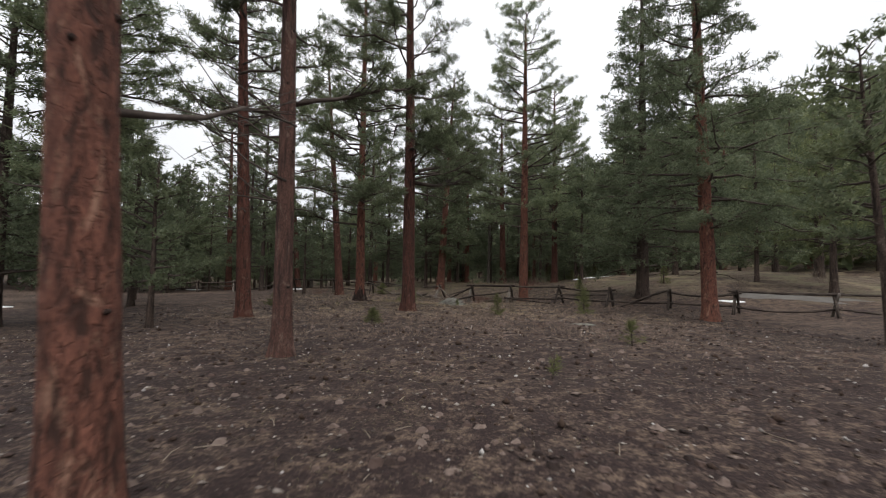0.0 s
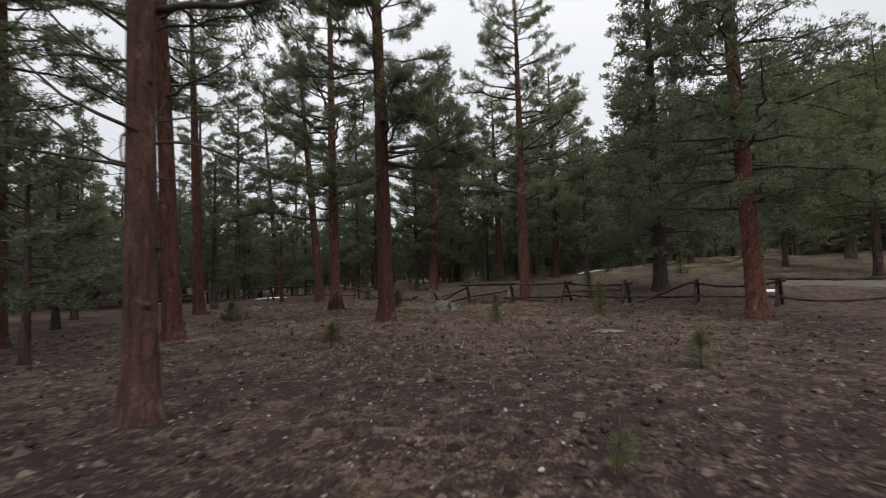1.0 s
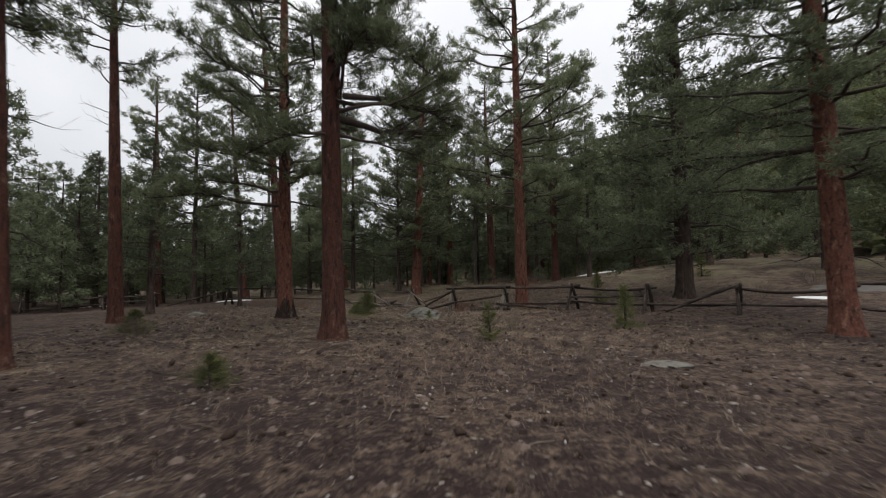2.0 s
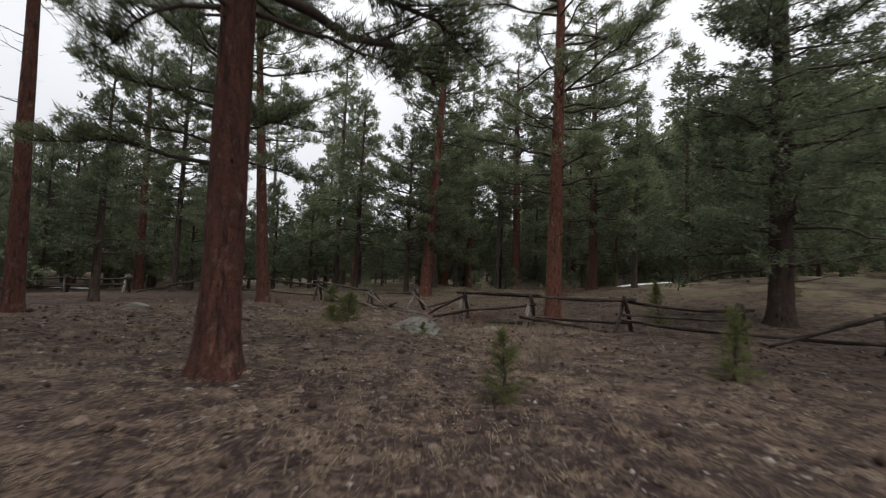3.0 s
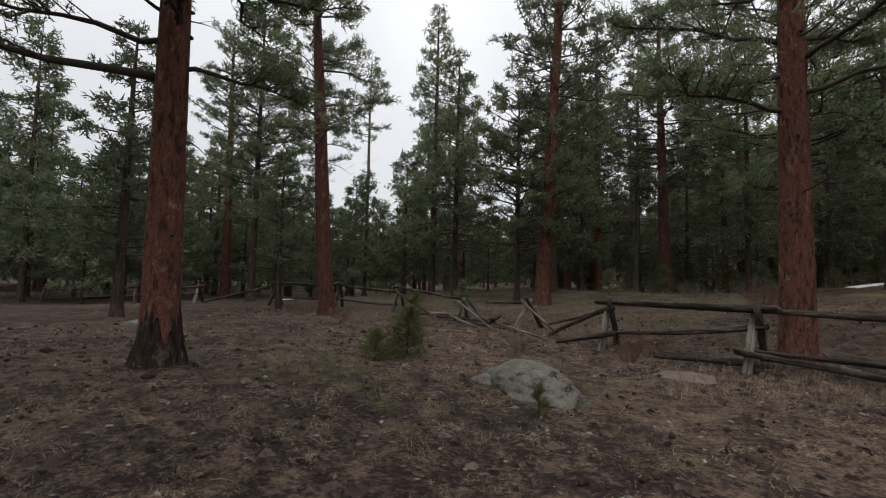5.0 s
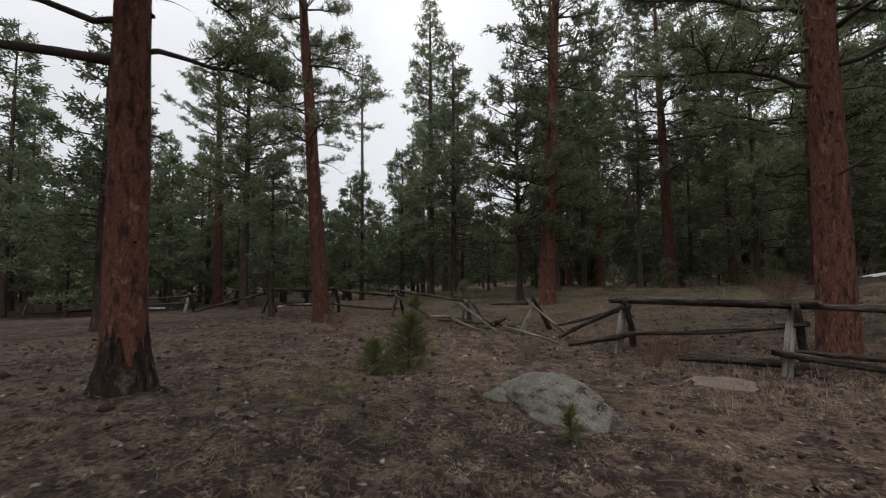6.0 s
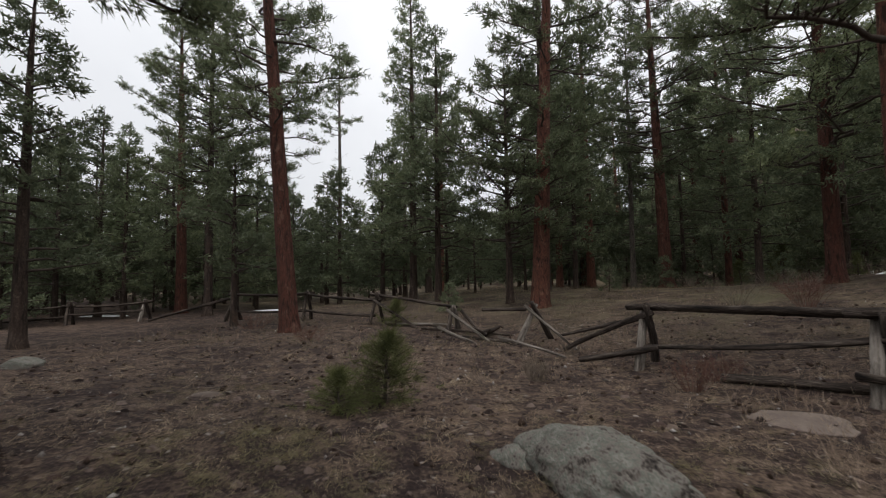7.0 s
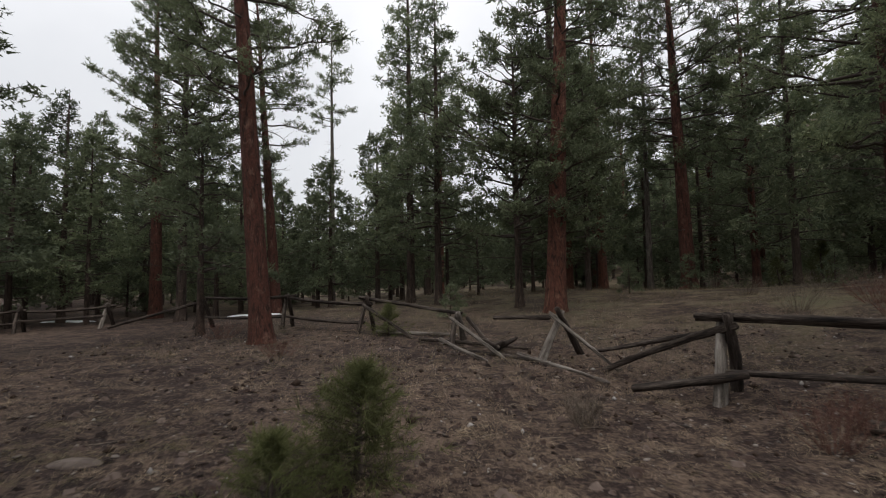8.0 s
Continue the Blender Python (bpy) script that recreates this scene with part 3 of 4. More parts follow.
FIRS = [
    # x, y, height, radius, crown base, reach, lean, label
    (12.5, 28.5, 21, 0.36, 1.7, 3.8, 0.0, "broad dark fir with branches near the ground"),
    (-1.3, 44.2, 11.0, 0.15, 2.2, 3.9, 0.0, "bushy young pine behind the broken fence"),
    (-7.3, 49.0, 19.5, 0.22, 2.6, 2.6, 0.0, "tall narrow conifer with open branches"),
    (-11.0, 38.0, 6.8, 0.11, 1.9, 2.3, 0.0, "dense dark conifer at the fence line"),
    (-16.5, 43.3, 18, 0.2, 4.5, 2.9, 0.0, "tall dense conifer with a bare lower trunk"),
    (-24.0, 43.8, 11.8, 0.16, 1.8, 2.7, 0.0, "dense dark conifer with low branches"),
    (-13.3, 32.4, 10.2, 0.17, 2.0, 2.2, 0.0, "dark young conifer with low branches"),
    (12.4, 40.5, 12, 0.14, 2.6, 2.6, 0.0, "dark young conifer beside a snow patch"),
    (28.0, 34.0, 12.5, 0.30, 2.6, 4.6, 0.0, "spreading olive-green conifer on the slope"),
    (10.8, 11.0, 7.4, 0.11, 2.0, 1.9, -0.7, "leaning young pine with a thin dark trunk"),
    (-8.6, 13.9, 5.0, 0.085, 1.3, 1.9, 0.0, "small dark conifer with bare lower twigs"),
    (-14.5, 22.0, 7.5, 0.13, 0.9, 2.6, 0.0, "dense dark conifer with low branches"),
    (-18.0, 27.5, 8.5, 0.15, 1.2, 2.6, 0.0, "dense dark conifer with low branches"),
    (-16.5, 12.5, 8, 0.15, 1.0, 2.8, 0.0, "dense dark conifer with low branches"),
    (18.6, 36.5, 11, 0.2, 2.0, 3.0, 0.0, "dark conifer on the grassy slope"),
    (23.5, 27.5, 10, 0.2, 2.2, 3.6, 0.0, "spreading olive-green conifer on the slope"),
    (-13.6, 14.3, 13, 0.18, 1.4, 2.9, 0.0, "dense dark conifer with low branches"),
    (-5.2, 46.5, 15, 0.17, 2.4, 2.8, 0.0, "dark conifer behind the broken fence"),
]
for i, (x, y, h, r, base, reach, lean, label) in enumerate(FIRS):
    bushy = i in (1, 4, 9, 10)
    t = conifer("conifer_tree", h, r, base, reach, "pine" if bushy else "fir", 300 + i, (lean, 0), 0.35, BARK_DARK, NEEDLE_HILL if i in (8, 15) else NEEDLE_PINE if i in (2, 9, 14) else None, 6, 1.9 if i in (0, 1, 4) else 1.5 if bushy else 1.25, 0.47, (), 10, 0.070)
    tagged(stand(t, x, y), label, "conifer tree", "conifers of the clearing")

for x, y, h, r, base, seed, label in ((-15.5, 56.5, 21, 0.19, 13.0, 77, "thin half-dead pine with bare grey branches"), (5.8, 55.0, 18, 0.17, 9.0, 78, "thin grey-barked pine with bare lower trunk")):
    t = conifer("pine_tree", h, r, base, 1.9, "pine", seed, (0, 0), 0.3, BARK_GREY, None, 34, 0.8, 0.40, (), 14, 0.06)
    tagged(stand(t, x, y), label, "pine tree", "pines of the clearing")

# the woods behind: a few kinds, copied
protos = []
for i in range(3):
    protos.append(tagged(conifer("pine_tree", 17 + 1.5 * i, 0.27, 3.2 + 1.4 * i, 3.5, "pine", 500 + i, (0.15 * (i - 1), 0), 0.35, BARK_RED if i != 1 else BARK_DARK, None, 4, 0.95, 0.74, (), 13, 0.07, (), False), "ponderosa pine in the dim woods behind", "pine tree", "woods behind the fence"))
for i in range(4):
    protos.append(tagged(conifer("conifer_tree", 9 + 2.6 * i, 0.17, 1.3 + 0.3 * i, 3.0, "fir", 520 + i, (0, 0), 0.3, BARK_DARK, NEEDLE_FIR if i % 2 else NEEDLE_PINE, 3, 1.0, 0.78, (), 13, 0.07, (), False), "dense dark conifer in the woods behind", "conifer tree", "woods behind the fence"))
for i in range(2):
    protos.append(tagged(conifer("conifer_tree", 4.5 + 2 * i, 0.08, 0.7, 1.9, "fir", 540 + i, (0, 0), 0.3, BARK_DARK, NEEDLE_FIR, 2, 1.4, 0.64, (), 12, 0.07, (), False), "young conifer under the taller trees", "conifer tree", "woods behind the fence"))


def plant(k, x, y, s, turn):
    m = Matrix.Translation((x, y, float(height(x, y)) - 0.1)) @ Matrix.Rotation(turn, 4, "Z") @ Matrix.Diagonal((s, s, s, 1))
    if k in waiting:
        waiting.discard(k)
        protos[k].matrix_basis = m
        return
    src = protos[k]
    keep = src.scale.copy()
    src.scale = (1, 1, 1)
    copy_thing(src, m)
    src.scale = keep


waiting = set(range(9))


def woods():
    rng = random.Random(5)
    taken = [(a[0], a[1]) for a in HEROES] + [(a[0], a[1]) for a in FIRS] + [(-15.5, 56.5), (5.8, 55.0)]
    placed, tries = 0, 0
    while placed < 230 and tries < 12000:
        tries += 1
        y = rng.uniform(8, 100)
        x = rng.uniform(-62, 66)
        if placed < 90:
            y = rng.uniform(44, 72)
            x = rng.uniform(-30, 34)
        elif placed < 155:
            y = rng.uniform(36, 74)
            x = rng.uniform(-46, -15)
        # the clearing and the meadow on the slope stay open
        if -20 < x < 17 and y < 46 and not (x < -15 and y > 43):
            continue
        if -12 < x < 13 and y < 48.5:
            continue
        slope = x > 12 and y < 50
        if slope and (y < 27 or y < 1.2 * x - 14 + 10 and rng.random() < 0.75):
            continue
        if math.hypot(x, y) > 105 or abs(math.atan2(x, y + 8)) > 0.98:
            continue
        gap = 2.7 if y < 70 else 4.2
        if any((x - a) ** 2 + (y - b) ** 2 < gap * gap for a, b in taken):
            continue
        taken.append((x, y))
        u = rng.random()
        k = rng.randrange(3) if u < 0.2 else (rng.randrange(3, 7) if u < 0.8 else rng.randrange(7, 9))
        if slope:
            k = rng.randrange(4, 7)
        bearing = math.degrees(math.atan2(x, y - 23))
        if -9.5 < bearing < -3:
            k = rng.randrange(7, 9)
        if -30 < bearing < -24:
            k = rng.randrange(3, 5)
        big = rng.uniform(0.8, 1.15)
        if x < -13 and y < 85:
            big *= 0.8
            if k < 3 and rng.random() < 0.6:
                k = rng.randrange(3, 7)
        if -30 < bearing < -24:
            big = 0.8
        plant(k, x, y, big, rng.uniform(0, 6.28))
        placed += 1


woods()
rng_under = random.Random(12)
for _ in range(45):
    ux, uy = rng_under.uniform(-14, 34), rng_under.uniform(62, 92)
    plant(rng_under.choice((3, 4, 7, 8)), ux, uy, rng_under.uniform(0.7, 1.0), rng_under.uniform(0, 6.28))


for ux, uy, us in ((6.5, 49.5, 0.4), (9.6, 44.0, 0.3), (13.6, 50.5, 0.5), (17.5, 46.5, 0.36), (3.4, 47.5, 0.34), (20.5, 47.0, 0.5), (12.0, 57.0, 0.6), (-3.6, 41.5, 0.3)):
    plant(7 + int(us * 100) % 2, ux, uy, us, us * 40)


def far_woods():
    """The wooded hill and the far edge of the forest, in one sheet of small trees."""
    rng = np.random.default_rng(9)
    pile = Pile()
    n = 0
    while n < 2100:
        a = rng.uniform(-1.25, 1.35)
        d = rng.uniform(62, 300) if a > 0.3 else rng.uniform(95, 220)
        x, y = math.sin(a) * d, math.cos(a) * d
        if a < 0.15 and rng.random() < 0.4:
            continue
        if d < 100 and x < 40:
            continue
        h = rng.uniform(7, 12)
        z = float(height(x, y))
        k = 28
        lvl = rng.uniform(0.08, 1.0, k)
        w = 0.23 * h * (1 - lvl) ** 0.8 + 0.25
        az = rng.uniform(0, 6.28, k)
        c = np.stack([x + np.cos(az) * w * 0.55, y + np.sin(az) * w * 0.55, z + lvl * h], -1)
        wy = np.stack([np.cos(az), np.sin(az), rng.uniform(-0.5, 0.3, k)], -1)
        pile.add(*spray(c, wy, w * 0.8 + 0.4, 4, 0.21, rng, 0.7))
        n += 1
    ob = part("far_woods", pile.mesh("far_woods"), NEEDLE_HILL)
    tagged(ob, "distant conifer woods covering the hillside", "woods", kind="stuff")


far_woods()


# ---- fence of weathered poles ----
def log(name, a, b, r0, r1, seed, mat, parent=None, label="", sag=0.0):
    """A peeled, weathered pole from a to b: uneven, a little bent, with blunt split ends. Its own x axis runs along it."""
    rng = np.random.default_rng(seed)
    a, b = Vector(a), Vector(b)
    ln = (b - a).length
    k = max(9, int(ln * 8))
    t = np.linspace(0, 1, k)
    bow = np.sin(t * math.pi) * rng.uniform(-0.02, 0.02) * ln + np.sin(t * 2 * math.pi + rng.uniform(0, 6)) * 0.006 * ln
    p = np.stack([(t - 0.5) * ln, bow, -sag * 4 * t * (1 - t) + np.sin(t * math.pi * 1.5) * rng.uniform(-0.008, 0.008) * ln], -1)
    sides = 10
    ang = np.linspace(0, 2 * math.pi, sides, endpoint=False)
    lobes = 1 + 0.10 * rng.standard_normal(sides)
    lobes[rng.integers(sides)] *= 0.72
    rad = (r0 + (r1 - r0) * t)[:, None] * lobes[None] * (1 + 0.075 * rng.standard_normal((k, sides)))
    rows = [np.stack([np.full(sides, q[0]), q[1] + np.cos(ang) * w, q[2] + np.sin(ang) * w], -1) for q, w in zip(p, rad)]
    ends = []
    for q, w, d in ((p[0], rad[0], -1), (p[-1], rad[-1], 1)):
        ends.append(np.stack([q[0] + d * rng.uniform(0, 0.03, sides), q[1] + np.cos(ang) * w * 0.1, q[2] + np.sin(ang) * w * 0.1], -1))
    v = np.concatenate([ends[0], *rows, ends[1]])
    i, j = np.arange(k + 1)[:, None] * sides, np.arange(sides)[None]
    f = np.stack([i + j, i + (j + 1) % sides, i + sides + (j + 1) % sides, i + sides + j], -1).reshape(-1, 4)
    ob = part(name, mesh_of(name, v, f), mat, parent, label)
    turn = (b - a).to_track_quat("X", "Z")
    base = Vector(parent.location) if parent else Vector((0, 0, 0))
    ob.matrix_basis = Matrix.LocRotScale((a + b) / 2 - base, turn, None)
    return ob


def on_ground(x, y, up):
    return (x, y, float(height(x, y)) + up)


def fence(posts, seed, tops, turns, splay):
    """Bucks of two crossed posts along a line; turns: degrees by which each buck is twisted from square to the line."""
    root = new("rail_fence")
    root.location = on_ground(posts[0][0], posts[0][1], 0)
    rng = random.Random(seed)
    for i, (x, y) in enumerate(posts):
        x0, y0 = posts[max(i - 1, 0)]
        x1, y1 = posts[min(i + 1, len(posts) - 1)]
        a = math.atan2(y1 - y0, x1 - x0) + math.pi / 2 + radians(turns[i])
        ux, uy = math.cos(a), math.sin(a)
        for sgn in (-1, 1):
            w = splay[i] * sgn + rng.uniform(-0.05, 0.05)
            off = 0.06 * sgn
            foot = on_ground(x + ux * w + uy * off, y + uy * w - ux * off, -0.12)
            top = on_ground(x - ux * 0.14 * sgn + uy * off, y - uy * 0.14 * sgn - ux * off, tops[i] + rng.uniform(0.0, 0.1))
            pale = sgn > 0 and i in ((0, 6, 7) if seed == 3 else (0, 5)) or sgn < 0 and i in ((1,) if seed == 3 else (1, 7))
            log("post", foot, top, 0.095 if pale else 0.075, 0.06, rng.randrange(9999), WOOD_PALE if pale else WOOD_OLD, root, "bleached split post" if pale else "")
    return root


FENCE_EAST = [(21.2, 18.6), (17.7, 20.6), (14.2, 22.15), (12.0, 24.2), (9.45, 25.7), (7.22, 28.0), (4.58, 29.9), (2.25, 32.5)]
TOPS_EAST = [1.08, 1.08, 1.08, 1.0, 1.0, 1.02, 1.08, 1.1]
east = fence(FENCE_EAST, 3, TOPS_EAST, [0, 12, -8, 10, 0, -10, 8, 22], [0.42] * 8)
tagged(east, "weathered grey pole fence with crossed posts and sagging rails", "fence")


def rail(root, a, b, seed, r=0.06, sag=0.03, mat=None):
    log("rail", a, b, r, r * 0.8, seed, mat or WOOD_OLD, root, "", sag)


E = FENCE_EAST
for k, (i, za, zb, over, sag) in enumerate((
        (0, 1.05, 1.05, 0.3, 0.03), (1, 1.05, 1.05, 0.3, 0.02), (2, 1.02, 0.98, 0.25, 0.26), (5, 1.02, 1.05, 0.35, 0.03), (6, 1.08, 1.1, 0.4, 0.0))):
    (xa, ya), (xb, yb) = E[i], E[i + 1]
    n = math.hypot(xb - xa, yb - ya)
    ox, oy = (xb - xa) / n * over, (yb - ya) / n * over
    rail(east, on_ground(xa - ox, ya - oy, za), on_ground(xb + ox, yb + oy, zb), 40 + k, 0.075 if i == 6 else 0.06, sag)
for k, (i, za, zb, sag) in enumerate(((0, 0.4, 0.38, 0.15), (1, 0.42, 0.36, 0.2), (2, 0.36, 0.34, 0.03), (3, 0.34, 0.3, 0.03), (4, 0.32, 0.36, 0.04), (5, 0.3, 0.34, 0.03), (6, 0.78, 0.36, 0.02))):
    (xa, ya), (xb, yb) = E[i], E[i + 1]
    rail(east, on_ground(xa + 0.12, ya - 0.18, za), on_ground(xb - 0.12, yb - 0.16, zb), 60 + k, 0.05, sag)
# rails that slipped at one end
rail(east, on_ground(11.85, 24.0, 1.0), on_ground(9.9, 25.2, 0.08), 81, 0.055, 0.0)
rail(east, on_ground(11.6, 24.5, 0.85), on_ground(10.6, 25.6, 0.1), 82, 0.045, 0.0)
rail(east, on_ground(9.4, 25.9, 0.62), on_ground(7.0, 28.1, 0.55), 83, 0.045, 0.03)
rail(east, on_ground(6.9, 28.4, 1.04), on_ground(9.7, 25.5, 0.95), 84, 0.055, 0.16)
rail(east, on_ground(2.35, 32.35, 1.02), on_ground(0.75, 33.9, 0.06), 85, 0.06, -0.05)
rail(east, on_ground(2.4, 32.7, 0.92), on_ground(0.7, 34.4, 0.3), 86, 0.045, 0.0)
rail(east, on_ground(2.35, 32.05, 0.42), on_ground(1.0, 32.55, 0.1), 87, 0.065, 0.0)

FENCE_WEST = [(0.05, 35.1), (-2.4, 36.6), (-5.6, 38.6), (-9.0, 39.8), (-12.5, 40.0), (-18.0, 41.0), (-20.4, 39.4), (-24.0, 37.5)]
west = fence(FENCE_WEST, 8, [0.95, 0.7, 1.05, 1.12, 1.1, 0.95, 0.95, 0.9], [-12, 30, 20, 25, 0, 15, 10, 0], [0.6, 0.5, 0.42, 0.4, 0.4, 0.4, 0.4, 0.4])
tagged(west, "broken weathered pole fence with several fallen rails", "fence")
W = FENCE_WEST
for k, (i, za, zb, over, sag) in enumerate(((2, 0.85, 1.1, 0.2, 0.08), (3, 1.1, 1.08, 0.3, 0.03), (5, 0.9, 0.85, 0.3, 0.12), (6, 0.85, 0.7, 0.2, 0.08))):
    (xa, ya), (xb, yb) = W[i], W[i + 1]
    n = math.hypot(xb - xa, yb - ya)
    ox, oy = (xb - xa) / n * over, (yb - ya) / n * over
    rail(west, on_ground(xa - ox, ya - oy, za), on_ground(xb + ox, yb + oy, zb), 140 + k, 0.06, sag)
for k, (i, za, zb) in enumerate(((2, 0.3, 0.4), (3, 0.42, 0.4), (5, 0.5, 0.45), (6, 0.35, 0.2))):
    (xa, ya), (xb, yb) = W[i], W[i + 1]
    rail(west, on_ground(xa, ya - 0.18, za), on_ground(xb, yb - 0.16, zb), 160 + k, 0.05, 0.03)
rail(west, on_ground(-12.6, 39.8, 0.95), on_ground(-16.4, 39.6, 0.1), 181, 0.055, 0.0)
rail(west, on_ground(-0.15, 35.0, 0.85), on_ground(-1.35, 35.5, 0.78), 182, 0.05, 0.0)

rail(west, on_ground(-5.9, 38.8, 1.05), on_ground(-2.3, 36.8, 0.75), 183, 0.06, 0.03)

FALLEN = [
    # ends (x, y, height) and radius, pale or not
    ((-0.15, 34.75, 0.98), (1.0, 34.0, 0.08), 0.035, True),
    ((-0.75, 33.9, 0.34), (0.75, 33.2, 0.05), 0.035, True),
    ((-2.45, 36.0, 0.72), (-1.1, 34.9, 0.06), 0.045, True),
    ((-2.6, 35.5, 0.30), (-1.4, 34.5, 0.05), 0.04, True),
    ((-3.4, 36.7, 0.10), (-0.6, 35.9, 0.06), 0.05, False),
    ((-2.2, 36.9, 0.60), (-1.5, 36.0, 0.06), 0.05, False),
    ((-1.9, 35.3, 0.07), (-0.3, 34.7, 0.06), 0.045, False),
    ((-5.6, 38.3, 0.85), (-3.7, 37.2, 0.08), 0.05, False),
    ((-5.0, 37.9, 0.12), (-2.6, 37.6, 0.10), 0.06, True),
    ((3.05, 30.95, 0.10), (4.85, 29.9, 0.14), 0.085, False),
    ((4.2, 29.75, 0.34), (6.6, 27.6, 0.10), 0.06, False),
]
for k, (a, b, r, pale) in enumerate(FALLEN):
    ob = log("fallen_rail", on_ground(a[0], a[1], max(a[2], r * 0.8)), on_ground(b[0], b[1], r * 0.8), r, r * 0.75, 200 + k, WOOD_PALE if pale else WOOD_OLD)
    tagged(ob, "split pale fence rail lying fallen in the grass" if pale else "dark weathered fence rail lying fallen on the ground", "fence rail", "fallen rails")


# ---- a torn-up root stump among the fallen rails ----
stump = new("tree_stump")
stump.location = on_ground(-1.35, 35.75, 0)
rng_st = random.Random(4)
for k in range(9):
    a, ln = rng_st.uniform(0, 6.28), rng_st.uniform(0.25, 0.6)
    log("root", on_ground(-1.35, 35.75, 0.08), on_ground(-1.35 + math.cos(a) * ln, 35.75 + math.sin(a) * ln, rng_st.uniform(0.0, 0.42)), 0.09, 0.03, 900 + k, WOOD_OLD, stump)
tagged(stump, "dark torn root stump among the fallen rails", "stump")


# ---- rocks ----
def rock(name, x, y, size, turn, mat, label, seed, sink=0.3, detail=4, sharp=0.16):
    bm = bmesh.new()
    bmesh.ops.create_icosphere(bm, subdivisions=detail, radius=1)
    rng = random.Random(seed)
    off = Vector((seed * 3.1, seed * 1.7, 0))
    cuts = []
    for _ in range(9):
        d = Vector((rng.uniform(-1, 1), rng.uniform(-1, 1), rng.uniform(-0.2, 1))).normalized()
        cuts.append((d, rng.uniform(0.62, 0.92)))
    cracks = [(Vector((rng.uniform(-1, 1), rng.uniform(-1, 1), rng.uniform(-0.3, 0.6))).normalized(), rng.uniform(-0.5, 0.5)) for _ in range(7 if detail > 4 else 0)]
    for v in bm.verts:
        p = v.co.copy()
        for d, c in cuts:
            k = p.dot(d)
            if k > c:
                p -= d * (k - c) * 0.85
        for d, c in cracks:
            p *= 1 - 0.07 * math.exp(-((p.dot(d) - c + 0.06 * noise.noise(p * 4 + off)) / 0.035) ** 2)
        p *= 1 + sharp * noise.noise(p * 1.6 + off) + 0.06 * noise.noise(p * 4.3 + off) + 0.03 * noise.noise(p * 10 + off) + 0.016 * noise.noise(p * 21 + off)
        v.co = Vector((p.x * size[0], p.y * size[1], p.z * size[2]))
    me = bpy.data.meshes.new(name)
    bm.to_mesh(me)
    bm.free()
    for p in me.polygons:
        p.use_smooth = True
    ob = part(name, me, mat)
    ob.location = on_ground(x, y, size[2] * (1 - 2 * sink) - 0.02)
    ob.rotation_euler = (0, 0, turn)
    return tagged(ob, label, "rock")


rock("boulder", 0.83, 26.72, (0.88, 0.52, 0.35), -0.72, ROCK, "pale lichened granite boulder half sunk in the ground", 4, 0.32, 5)
rock("rock", 0.13, 27.12, (0.30, 0.2, 0.14), -0.5, ROCK, "small grey rock against the boulder", 6, 0.35)
rock("rock", 3.25, 28.95, (0.64, 0.42, 0.12), -0.55, TAN_ROCK, "flat tan rock slab level with the ground", 8, 0.58)
rock("rock", -9.9, 30.1, (0.4, 0.3, 0.16), 0.3, ROCK, "grey rock among the litter", 9)
rock("rock", -4.35, 28.6, (0.26, 0.15, 0.07), 0.2, TAN_ROCK, "flat pale rock among the litter", 11, 0.4)
rock("rock", 4.7, 15.4, (0.5, 0.3, 0.07), 0.1, ROCK, "flat pale rock in the needle litter", 12, 0.4)
rock("rock", -1.05, 22.0, (0.15, 0.11, 0.07), 0.4, TAN_ROCK, "flat pale rock in the needle litter", 13, 0.4)
for k, (x, y, r) in enumerate(((2.58, 25.44, 0.045), (1.9, 23.6, 0.04), (-0.5, 24.6, 0.05), (3.3, 22.4, 0.05), (2.2, 12.9, 0.06), (1.2, 7.2, 0.06), (-0.9, 6.2, 0.05), (3.4, 8.6, 0.07), (2.6, 4.7, 0.05), (-1.6, 4.1, 0.05), (0.2, 10.5, 0.05), (4.2, 13.8, 0.06), (5.4, 24.2, 0.06), (-3.9, 21.2, 0.06))):
    tagged(rock("stone", x, y, (r * 0.6, r * 0.42, r * 0.3), k * 0.7, PEBBLE, "small whitish stone lying in the litter", 30 + k, 0.25, 2), "", "", "white stones")


